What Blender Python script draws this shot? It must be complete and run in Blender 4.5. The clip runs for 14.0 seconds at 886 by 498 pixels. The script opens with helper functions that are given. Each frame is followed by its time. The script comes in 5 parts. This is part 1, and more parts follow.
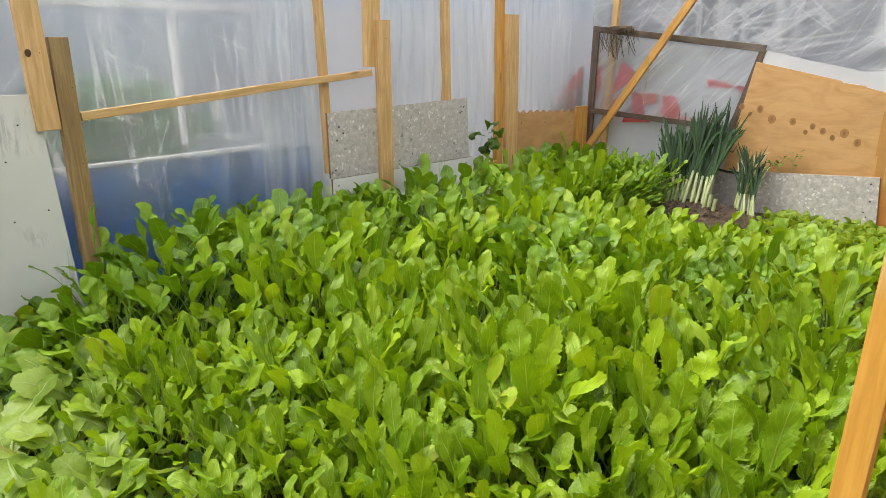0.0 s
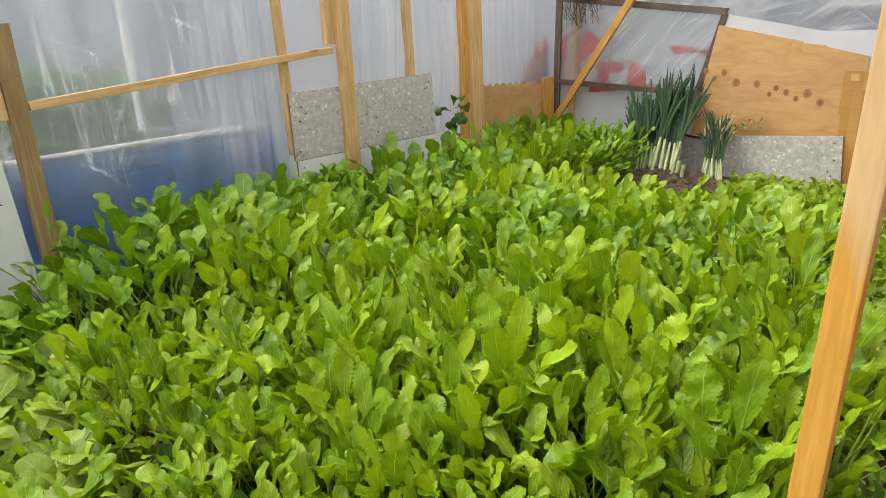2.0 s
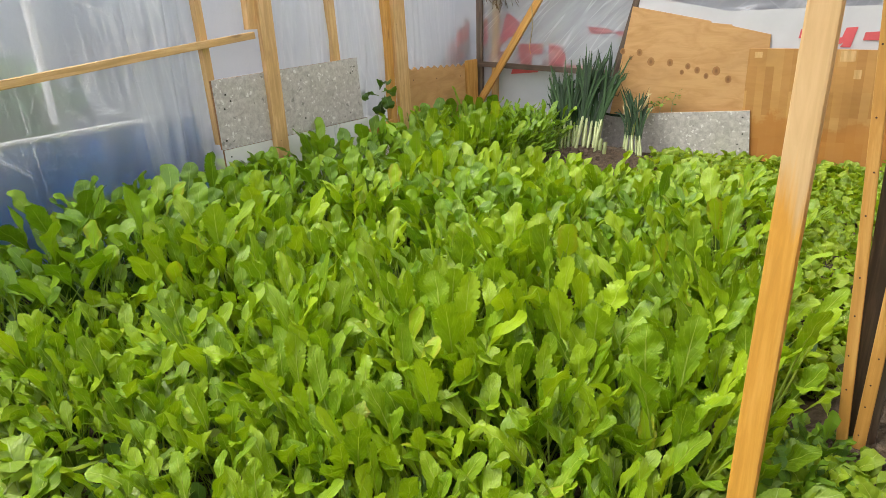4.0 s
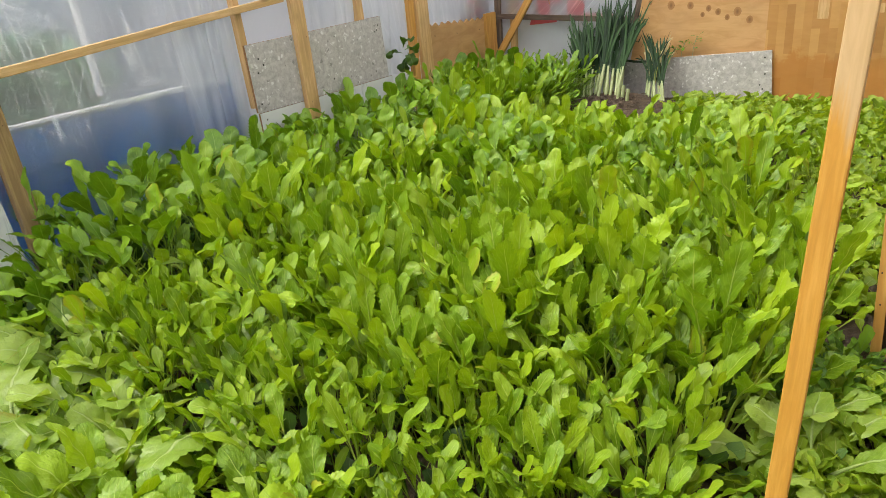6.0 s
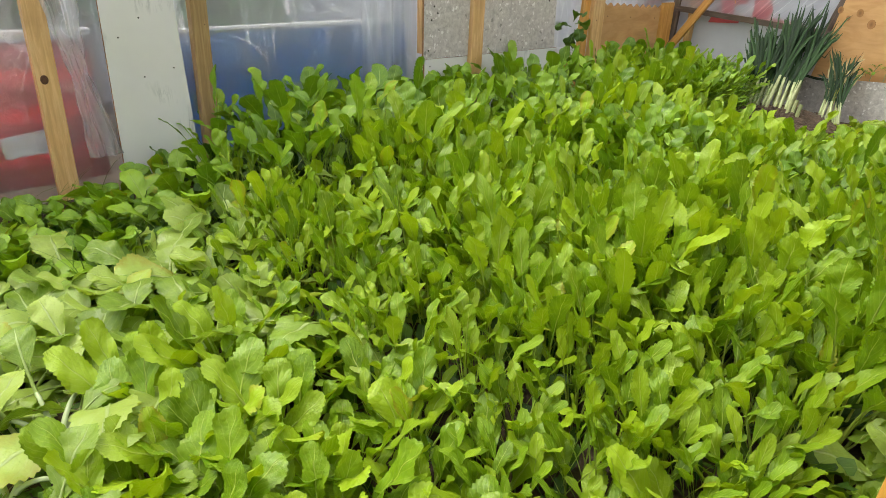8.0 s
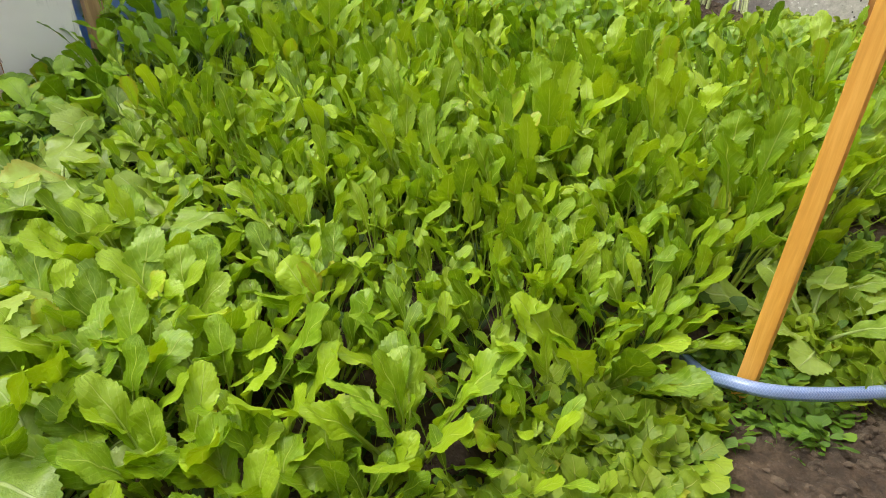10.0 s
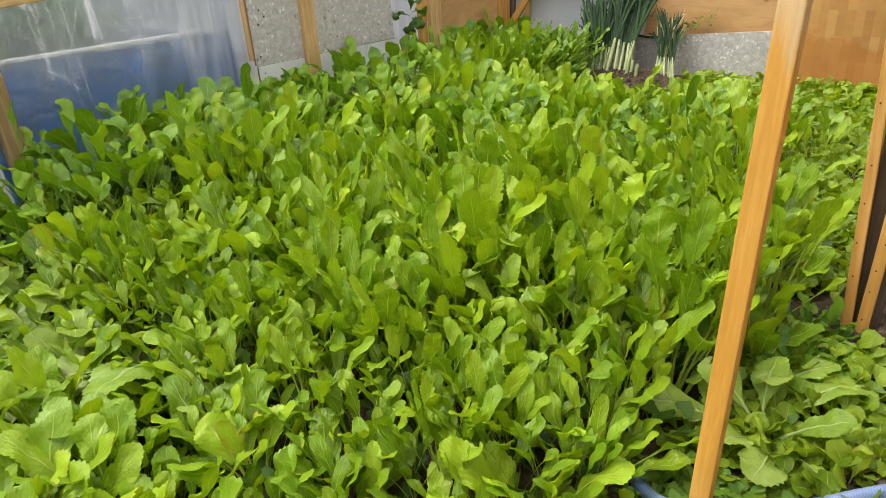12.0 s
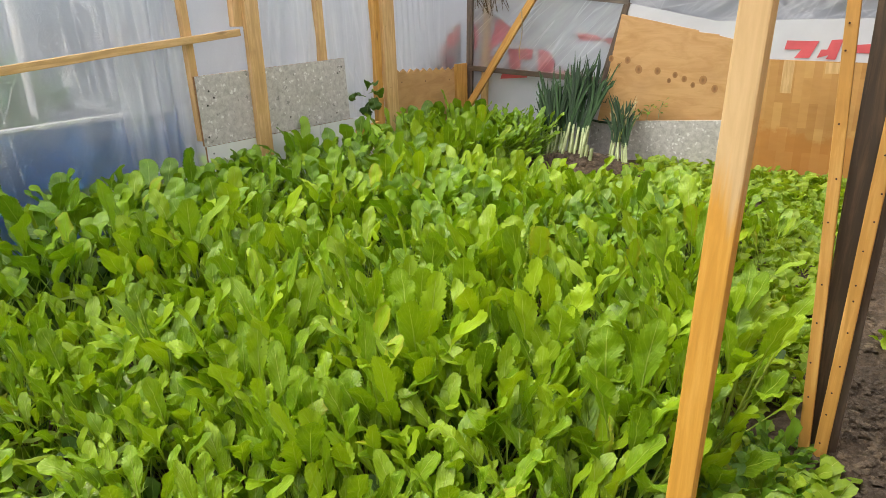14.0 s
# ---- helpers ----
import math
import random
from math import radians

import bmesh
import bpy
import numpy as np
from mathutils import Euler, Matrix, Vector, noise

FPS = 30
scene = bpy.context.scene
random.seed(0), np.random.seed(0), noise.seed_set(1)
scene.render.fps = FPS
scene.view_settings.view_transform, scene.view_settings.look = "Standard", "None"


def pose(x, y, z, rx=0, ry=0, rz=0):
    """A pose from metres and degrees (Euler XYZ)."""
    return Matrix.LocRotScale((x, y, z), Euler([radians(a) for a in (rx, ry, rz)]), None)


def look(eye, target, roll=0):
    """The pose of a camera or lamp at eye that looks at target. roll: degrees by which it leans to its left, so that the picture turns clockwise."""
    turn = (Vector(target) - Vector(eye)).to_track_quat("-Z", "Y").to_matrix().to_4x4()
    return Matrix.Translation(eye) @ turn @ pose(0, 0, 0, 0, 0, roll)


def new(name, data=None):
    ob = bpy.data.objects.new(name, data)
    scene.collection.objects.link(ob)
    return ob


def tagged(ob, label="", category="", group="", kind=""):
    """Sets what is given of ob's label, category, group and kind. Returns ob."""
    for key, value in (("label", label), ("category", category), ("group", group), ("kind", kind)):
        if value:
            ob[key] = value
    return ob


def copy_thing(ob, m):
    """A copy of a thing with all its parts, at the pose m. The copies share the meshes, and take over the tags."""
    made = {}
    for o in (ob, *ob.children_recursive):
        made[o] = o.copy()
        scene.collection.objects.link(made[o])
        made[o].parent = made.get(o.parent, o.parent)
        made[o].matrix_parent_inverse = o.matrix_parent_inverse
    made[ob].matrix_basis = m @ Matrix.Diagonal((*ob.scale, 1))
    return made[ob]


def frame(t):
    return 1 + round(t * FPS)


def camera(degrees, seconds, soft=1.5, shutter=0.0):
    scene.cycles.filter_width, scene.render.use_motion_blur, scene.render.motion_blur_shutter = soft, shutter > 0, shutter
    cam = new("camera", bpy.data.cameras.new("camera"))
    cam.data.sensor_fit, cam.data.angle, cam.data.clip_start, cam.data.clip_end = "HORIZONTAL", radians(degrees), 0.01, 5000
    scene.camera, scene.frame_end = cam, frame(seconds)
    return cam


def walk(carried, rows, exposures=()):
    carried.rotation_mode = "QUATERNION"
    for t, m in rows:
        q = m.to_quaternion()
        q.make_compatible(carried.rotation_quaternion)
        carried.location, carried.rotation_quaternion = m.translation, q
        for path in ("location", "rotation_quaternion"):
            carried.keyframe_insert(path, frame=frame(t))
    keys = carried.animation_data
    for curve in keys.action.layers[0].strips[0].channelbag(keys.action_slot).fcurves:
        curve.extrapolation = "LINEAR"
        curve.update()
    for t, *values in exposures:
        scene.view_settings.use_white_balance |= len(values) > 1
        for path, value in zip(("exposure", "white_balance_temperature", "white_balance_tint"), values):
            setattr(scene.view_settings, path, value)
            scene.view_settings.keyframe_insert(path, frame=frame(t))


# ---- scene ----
cam = camera(67.1, 14.0, soft=0.5)
PATH = [
    (0, (1.28, 0.652, 1.219), (-0.051, 2.032, 0.65), -0.5),
    (0.5, (1.271, 0.683, 1.209), (-0.046, 2.067, 0.616), -1.7),
    (1, (1.281, 0.682, 1.206), (-0.023, 2.069, 0.592), -1.7),
    (1.5, (1.282, 0.687, 1.207), (-0.021, 2.075, 0.596), -3.0),
    (2, (1.282, 0.694, 1.197), (0.015, 2.107, 0.567), -2.6),
    (2.5, (1.268, 0.683, 1.197), (0.028, 2.116, 0.559), -1.9),
    (3, (1.26, 0.665, 1.188), (0.054, 2.121, 0.538), -3.7),
    (3.5, (1.253, 0.678, 1.171), (0.138, 2.194, 0.495), -2.9),
    (3.7, (1.255, 0.663, 1.179), (0.158, 2.192, 0.502), -2.7),
    (5.8, (1.252, 0.459, 1.208), (0.228, 1.991, 0.431), -7.1),
    (6, (1.234, 0.436, 1.203), (0.134, 1.909, 0.415), -6.2),
    (6.5, (1.239, 0.387, 1.185), (0.043, 1.783, 0.396), -3.6),
    (7, (1.25, 0.353, 1.166), (-0.024, 1.667, 0.359), -1.8),
    (7.2, (1.246, 0.345, 1.159), (-0.036, 1.651, 0.351), -0.1),
    (9.3, (1.272, 0.255, 1.049), (-0.091, 1.399, 0.137), 1.8),
    (9.5, (1.295, 0.271, 1.032), (-0.005, 1.439, 0.06), 2.1),
    (10, (1.34, 0.326, 0.988), (0.209, 1.631, -0.021), 1.5),
    (10.5, (1.363, 0.323, 0.984), (0.274, 1.659, -0.031), 0.4),
    (11, (1.369, 0.343, 1.003), (0.278, 1.713, 0.038), 0.7),
    (11.5, (1.351, 0.412, 1.044), (0.226, 1.794, 0.135), -0.4),
    (12, (1.352, 0.508, 1.092), (0.226, 1.933, 0.254), -3.6),
    (12.5, (1.337, 0.56, 1.104), (0.227, 2.01, 0.289), -2.8),
    (13, (1.327, 0.591, 1.128), (0.258, 2.074, 0.317), -3.9),
    (13.5, (1.333, 0.65, 1.183), (0.27, 2.209, 0.519), -3.0),
    (14, (1.319, 0.679, 1.166), (0.245, 2.229, 0.501), -1.7),
]
walk(cam, [(t, look(eye, target, roll)) for t, eye, target, roll in PATH])

# ---- world, sun and exposure ----
SUN_EL, SUN_ROT = radians(66), radians(236)
world = bpy.data.worlds.new("sky")
scene.world = world
world.use_nodes = True
wt = world.node_tree
sky = wt.nodes.new("ShaderNodeTexSky")
sky.sky_type, sky.sun_disc, sky.sun_elevation, sky.sun_rotation = "NISHITA", False, SUN_EL, SUN_ROT
sky.air_density, sky.dust_density = 1.0, 4.0
haze = wt.nodes.new("ShaderNodeHueSaturation")
haze.inputs["Saturation"].default_value = 0.35
wt.links.new(sky.outputs[0], haze.inputs["Color"])
wt.links.new(haze.outputs[0], wt.nodes["Background"].inputs[0])
wt.nodes["Background"].inputs[1].default_value = 0.15
sun_data = bpy.data.lights.new("sun", "SUN")
sun_data.energy, sun_data.angle, sun_data.color = 1.5, radians(26), (1.0, 0.93, 0.78)
sun = new("sun", sun_data)
sun.matrix_world = look((math.sin(SUN_ROT) * 20 * math.cos(SUN_EL), math.cos(SUN_ROT) * 20 * math.cos(SUN_EL), 20 * math.sin(SUN_EL)), (0, 2, 0))
scene.view_settings.exposure = 1.2

# ---- materials ----


class Mat:
    """A node material with short-hand for common nodes."""

    def __init__(self, name, rough=0.6):
        self.m = bpy.data.materials.new(name)
        self.m.use_nodes = True
        self.t = self.m.node_tree
        self.p = self.t.nodes["Principled BSDF"]
        self.out = self.t.nodes["Material Output"]
        self.p.inputs["Roughness"].default_value = rough

    def node(self, kind, **values):
        n = self.t.nodes.new("ShaderNode" + kind)
        for k, v in values.items():
            n.inputs[k.replace("_", " ")].default_value = v
        return n

    def link(self, a, b):
        self.t.links.new(a, b)

    def coords(self, which="Object", scale=(1, 1, 1), loc=(0, 0, 0)):
        c, m = self.node("TexCoord"), self.node("Mapping")
        m.inputs["Scale"].default_value, m.inputs["Location"].default_value = scale, loc
        self.link(c.outputs[which], m.inputs[0])
        return m.outputs[0]

    def noise(self, vec, scale, detail=4.0, rough=0.55, distortion=0.0):
        n = self.node("TexNoise", Scale=scale, Detail=detail, Roughness=rough, Distortion=distortion)
        self.link(vec, n.inputs["Vector"])
        return n.outputs["Fac"]

    def ramp(self, fac, *stops):
        r = self.node("ValToRGB")
        e = r.color_ramp.elements
        while len(e) < len(stops):
            e.new(0.5)
        for el, (p, c) in zip(e, stops):
            el.position, el.color = p, (*c, 1) if len(c) == 3 else c
        self.link(fac, r.inputs[0])
        return r.outputs[0]

    def mix(self, fac, a, b, mode="MIX"):
        n = self.t.nodes.new("ShaderNodeMix")
        n.data_type, n.blend_type = "RGBA", mode
        for sock, v in ((n.inputs[0], fac), (n.inputs[6], a), (n.inputs[7], b)):
            if isinstance(v, (int, float)):
                sock.default_value = v
            elif isinstance(v, tuple):
                sock.default_value = (*v, 1)
            else:
                self.link(v, sock)
        return n.outputs[2]

    def math(self, op, a, b=0.0, c=0.0):
        n = self.t.nodes.new("ShaderNodeMath")
        n.operation = op
        for sock, v in zip(n.inputs, (a, b, c)):
            if isinstance(v, (int, float)):
                sock.default_value = v
            else:
                self.link(v, sock)
        return n.outputs[0]

    def bump(self, height, strength=0.3, distance=0.01):
        n = self.node("Bump", Strength=strength, Distance=distance)
        self.link(height, n.inputs["Height"])
        self.link(n.outputs[0], self.p.inputs["Normal"])
        return n.outputs[0]

    def color(self, c):
        if isinstance(c, tuple):
            self.p.inputs["Base Color"].default_value = (*c, 1)
        else:
            self.link(c, self.p.inputs["Base Color"])
        return self


def per_object(M):
    return M.node("ObjectInfo").outputs["Random"]


def wood(name, light, dark, knots=True, rough=0.55, grey=0.0, stretch=14, stain_amount=0.35, dry=None):
    """Sawn timber with the grain along local z."""
    M = Mat(name, rough)
    vec = M.coords(scale=(stretch, stretch, 1.0))
    rnd = per_object(M)
    off = M.node("VectorMath")
    off.operation = "ADD"
    M.link(vec, off.inputs[0])
    comb = M.node("CombineXYZ")
    M.link(M.math("MULTIPLY", rnd, 37.0), comb.inputs[0])
    M.link(M.math("MULTIPLY", rnd, 11.0), comb.inputs[2])
    M.link(comb.outputs[0], off.inputs[1])
    v = off.outputs[0]
    grain = M.noise(v, 3.2, 6, 0.65, 0.6)
    fine = M.noise(v, 22.0, 3, 0.6)
    col = M.ramp(grain, (0.34, tuple(c * 0.86 for c in dark)), (0.48, dark), (0.62, light))
    col = M.mix(M.math("MULTIPLY", fine, 0.28), col, tuple(c * 0.62 for c in dark))
    if grey:
        col = M.mix(M.ramp(M.noise(M.coords(scale=(3, 3, 1)), 2.5, 3), (0.35, (0, 0, 0)), (0.75, (grey, grey, grey))), col, (0.2, 0.18, 0.15))
    if knots:
        vor = M.node("TexVoronoi", Scale=1.0)
        m2 = M.coords(scale=(7, 7, 2.6))
        add2 = M.node("VectorMath")
        add2.operation = "ADD"
        M.link(m2, add2.inputs[0])
        M.link(comb.outputs[0], add2.inputs[1])
        M.link(add2.outputs[0], vor.inputs["Vector"])
        k = M.ramp(vor.outputs["Distance"], (0.05, (1, 1, 1)), (0.14, (0, 0, 0)))
        col = M.mix(M.math("MULTIPLY", k, 0.75), col, (0.1, 0.045, 0.018))
    stain = M.noise(M.coords(scale=(2, 2, 2)), 2.2, 4)
    col = M.mix(M.ramp(stain, (0.45, (0, 0, 0)), (0.8, (stain_amount,) * 3)), col, tuple(c * 0.5 for c in dark))
    if dry:
        # paler dry wood above a ragged damp line and along one edge
        s = M.node("SeparateXYZ")
        M.link(M.node("TexCoord").outputs["Object"], s.inputs[0])
        edge = M.noise(M.coords(scale=(30, 30, 1.6)), 1.4, 4, 0.6)
        up = M.math("ADD", s.outputs[2], M.math("MULTIPLY", M.math("SUBTRACT", edge, 0.5), 0.3))
        pale = M.ramp(up, (dry - 0.03, (0, 0, 0)), (dry + 0.06, (1, 1, 1)))
        rim = M.ramp(M.math("ADD", M.math("MULTIPLY", s.outputs[0], 22.0), M.math("MULTIPLY", edge, 1.6)), (0.08, (1, 1, 1)), (0.3, (0, 0, 0)))
        low = M.ramp(s.outputs[2], (0.3, (1, 1, 1)), (0.5, (0, 0, 0)))
        pale = M.math("MAXIMUM", pale, M.math("MULTIPLY", rim, low))
        col = M.mix(M.math("MULTIPLY", pale, 0.85), col, M.ramp(grain, (0.35, (0.62, 0.42, 0.20)), (0.65, (0.74, 0.53, 0.28))))
    M.color(col)
    M.bump(M.math("ADD", grain, M.math("MULTIPLY", fine, 0.6)), 0.25, 0.004)
    return M.m


PINE = wood("pine", (0.74, 0.49, 0.24), (0.62, 0.385, 0.155))
PINE_ORANGE = wood("oiled_pine", (0.70, 0.395, 0.11), (0.58, 0.295, 0.065), stain_amount=0.12)
PINE_DAMP = wood("damp_pine", (0.85, 0.46, 0.09), (0.75, 0.37, 0.055), knots=False, stain_amount=0.12, dry=0.97)
PINE_DARK = wood("weathered_pine", (0.42, 0.285, 0.12), (0.30, 0.19, 0.075), grey=0.18)
OLD_WOOD = wood("old_grey_wood", (0.17, 0.115, 0.075), (0.09, 0.055, 0.035), grey=0.6, knots=False)
BLACK_WOOD = wood("rotten_dark_wood", (0.13, 0.078, 0.038), (0.055, 0.033, 0.017), grey=0.15)


def ply_material(name, light, dark, blocks=False):
    M = Mat(name, 0.5)
    v = M.coords(scale=(1.6, 1.0, 5.0))
    n1 = M.noise(v, 2.4, 5, 0.6, 1.4)
    n2 = M.noise(M.coords(scale=(3, 3, 40)), 2.0, 3)
    col = M.ramp(n1, (0.3, dark), (0.6, light))
    col = M.mix(M.math("MULTIPLY", n2, 0.25), col, tuple(c * 0.6 for c in dark))
    if blocks:
        br = M.node("TexBrick", Scale=1.0)
        br.inputs["Color1"].default_value, br.inputs["Color2"].default_value = (0.0, 0.0, 0.0, 1), (1.0, 1.0, 1.0, 1)
        br.inputs["Mortar"].default_value = (0.4, 0.4, 0.4, 1)
        br.inputs["Mortar Size"].default_value = 0.0
        br.inputs["Brick Width"].default_value, br.inputs["Row Height"].default_value = 0.34, 0.055
        c = M.node("TexCoord")
        s = M.node("SeparateXYZ")
        M.link(c.outputs["Object"], s.inputs[0])
        cmb = M.node("CombineXYZ")
        M.link(s.outputs[2], cmb.inputs[0])
        M.link(s.outputs[0], cmb.inputs[1])
        M.link(cmb.outputs[0], br.inputs["Vector"])
        tone = M.node("SeparateColor")
        M.link(br.outputs["Color"], tone.inputs[0])
        col = M.mix(0.6, col, M.ramp(tone.outputs[0], (0.0, (0.62, 0.37, 0.13)), (0.45, (0.52, 0.27, 0.08)), (1.0, (0.36, 0.16, 0.04))))
        low = M.ramp(M.math("ADD", s.outputs[2], M.math("MULTIPLY", M.math("SUBTRACT", M.noise(M.coords(), 3.0, 5, 0.65), 0.5), 0.7)), (0.28, (1, 1, 1)), (0.33, (0, 0, 0)))
        col = M.mix(M.math("MULTIPLY", low, 0.6), col, (0.42, 0.15, 0.02))
    wet = M.noise(M.coords(scale=(1, 1, 1.5)), 1.7, 4)
    col = M.mix(M.ramp(wet, (0.5, (0, 0, 0)), (0.78, (0.5, 0.5, 0.5))), col, tuple(c * 0.55 for c in dark))
    M.color(col)
    M.bump(n1, 0.12, 0.004)
    return M.m


PLY = ply_material("plywood", (0.62, 0.365, 0.155), (0.50, 0.27, 0.095))
PLY_BLOCK = ply_material("block_board", (0.56, 0.30, 0.09), (0.43, 0.205, 0.05), blocks=True)


def knot_material():
    M = Mat("knot", 0.6)
    g = M.node("VectorMath")
    g.operation = "LENGTH"
    M.link(M.coords(scale=(40, 40, 26)), g.inputs[0])
    M.color(M.ramp(M.math("FRACT", g.outputs["Value"]), (0.1, (0.22, 0.10, 0.035)), (0.7, (0.36, 0.18, 0.06))))
    return M.m


KNOT = knot_material()


def terrazzo():
    """Speckled grey worktop laminate."""
    M = Mat("speckled_laminate", 0.42)
    v0 = M.coords()
    warp = M.node("TexNoise", Scale=34.0, Detail=2.0)
    M.link(v0, warp.inputs["Vector"])
    v = M.mix(0.045, v0, warp.outputs["Color"], "ADD")
    vor = M.node("TexVoronoi", Scale=42.0, Randomness=1.0)
    M.link(v, vor.inputs["Vector"])
    cells = M.node("SeparateColor")
    M.link(vor.outputs["Color"], cells.inputs[0])
    base = M.ramp(M.noise(v, 30, 5, 0.7), (0.35, (0.38, 0.355, 0.33)), (0.65, (0.60, 0.565, 0.535)))
    chips = M.ramp(cells.outputs[0], (0.76, (0, 0, 0)), (0.8, (1, 1, 1)))
    chips2 = M.ramp(cells.outputs[1], (0.94, (0, 0, 0)), (0.96, (1, 1, 1)))
    inside = M.ramp(vor.outputs["Distance"], (0.3, (1, 1, 1)), (0.42, (0, 0, 0)))
    col = M.mix(M.math("MULTIPLY", chips, inside), base, (0.74, 0.72, 0.70))
    col = M.mix(M.math("MULTIPLY", M.math("MULTIPLY", chips2, inside), 0.6), col, (0.13, 0.125, 0.12))
    dirt = M.ramp(M.noise(v, 3.5, 5, 0.6), (0.55, (0, 0, 0)), (0.8, (0.4, 0.4, 0.4)))
    col = M.mix(dirt, col, (0.17, 0.15, 0.12))
    M.color(col)
    return M.m


TERRAZZO = terrazzo()


def white_board():
    M = Mat("white_laminate", 0.4)
    v = M.coords()
    scr = M.ramp(M.noise(M.coords(scale=(9, 9, 1.3)), 3.0, 6, 0.7, 0.8), (0.50, (0, 0, 0)), (0.60, (1, 1, 1)))
    gate = M.ramp(M.noise(v, 4.0, 3), (0.53, (0, 0, 0)), (0.63, (1, 1, 1)))
    col = M.ramp(M.noise(v, 2.0, 4), (0.3, (0.63, 0.63, 0.60)), (0.7, (0.73, 0.735, 0.70)))
    col = M.mix(M.math("MULTIPLY", M.math("MULTIPLY", scr, gate), 0.5), col, (0.27, 0.29, 0.28))
    M.color(col)
    return M.m


WHITE_BOARD = white_board()


def plain(name, col, rough=0.5, var=0.25, scale=8.0, metal=0.0, bump=0.0):
    M = Mat(name, rough)
    v = M.coords()
    n = M.noise(v, scale, 5, 0.6)
    M.color(M.ramp(n, (0.3, tuple(c * (1 - var) for c in col)), (0.7, tuple(min(1.0, c * (1 + var)) for c in col))))
    M.p.inputs["Metallic"].default_value = metal
    if bump:
        M.bump(n, bump, 0.01)
    return M.m


CHIP_EDGE = plain("chipboard_edge", (0.30, 0.15, 0.06), 0.8, 0.35, 160)
NAIL = plain("rusty_nail", (0.07, 0.04, 0.03), 0.5, 0.3, 60, 0.6)
SCREW = plain("dark_screw_hole", (0.03, 0.025, 0.02), 0.8, 0.2, 60)
RED = plain("faded_red_print", (0.62, 0.10, 0.11), 0.5, 0.15, 5)
BANNER_WHITE = plain("white_banner", (0.55, 0.55, 0.57), 0.5, 0.06, 4)
TARP_BLUE = plain("blue_tarpaulin", (0.006, 0.17, 0.42), 0.3, 0.5, 5.0, 0, 0.8)
TARP_RED = plain("red_blanket", (0.60, 0.13, 0.15), 0.85, 0.25, 3.0, 0, 0.4)
PAPER = plain("white_paper", (0.78, 0.78, 0.8), 0.6, 0.05, 9)
WHITE_PAINT = plain("white_window_paint", (0.8, 0.8, 0.79), 0.4, 0.05, 5)
HOUSE_WALL = plain("grey_render", (0.45, 0.50, 0.55), 0.85, 0.10, 1.6)
HOUSE_GREY = plain("dark_grey_render", (0.15, 0.16, 0.18), 0.85, 0.12, 1.4)
HOUSE_WHITE = plain("white_render", (0.74, 0.74, 0.75), 0.85, 0.08, 1.2)
DARK_PANE = plain("dark_window_pane", (0.10, 0.115, 0.13), 0.15, 0.2, 2)
HEDGE = plain("hedge_leaf", (0.17, 0.34, 0.18), 0.6, 0.4, 4)
ROOTS = plain("dry_roots", (0.10, 0.07, 0.042), 0.95, 0.4, 30)
TWINE = plain("straw_twine", (0.42, 0.33, 0.17), 0.8, 0.2, 30)


def soil_material(name, light, dark):
    M = Mat(name, 0.95)
    v = M.coords()
    n1, n2, n3 = M.noise(v, 3.0, 6, 0.6), M.noise(v, 28.0, 8, 0.7), M.noise(v, 140.0, 4, 0.7)
    col = M.ramp(n1, (0.35, dark), (0.7, light))
    col = M.mix(M.ramp(n2, (0.42, (0.7, 0.7, 0.7)), (0.6, (0, 0, 0))), col, tuple(c * 0.45 for c in dark))
    col = M.mix(M.ramp(n3, (0.6, (0, 0, 0)), (0.72, (0.5, 0.5, 0.5))), col, (0.24, 0.2, 0.15))
    M.color(col)
    M.bump(M.math("ADD", n2, M.math("MULTIPLY", n3, 0.5)), 1.0, 0.035)
    return M.m


SOIL = soil_material("garden_soil", (0.20, 0.135, 0.080), (0.09, 0.058, 0.034))
CLOD = soil_material("dry_clods", (0.30, 0.215, 0.14), (0.12, 0.085, 0.055))


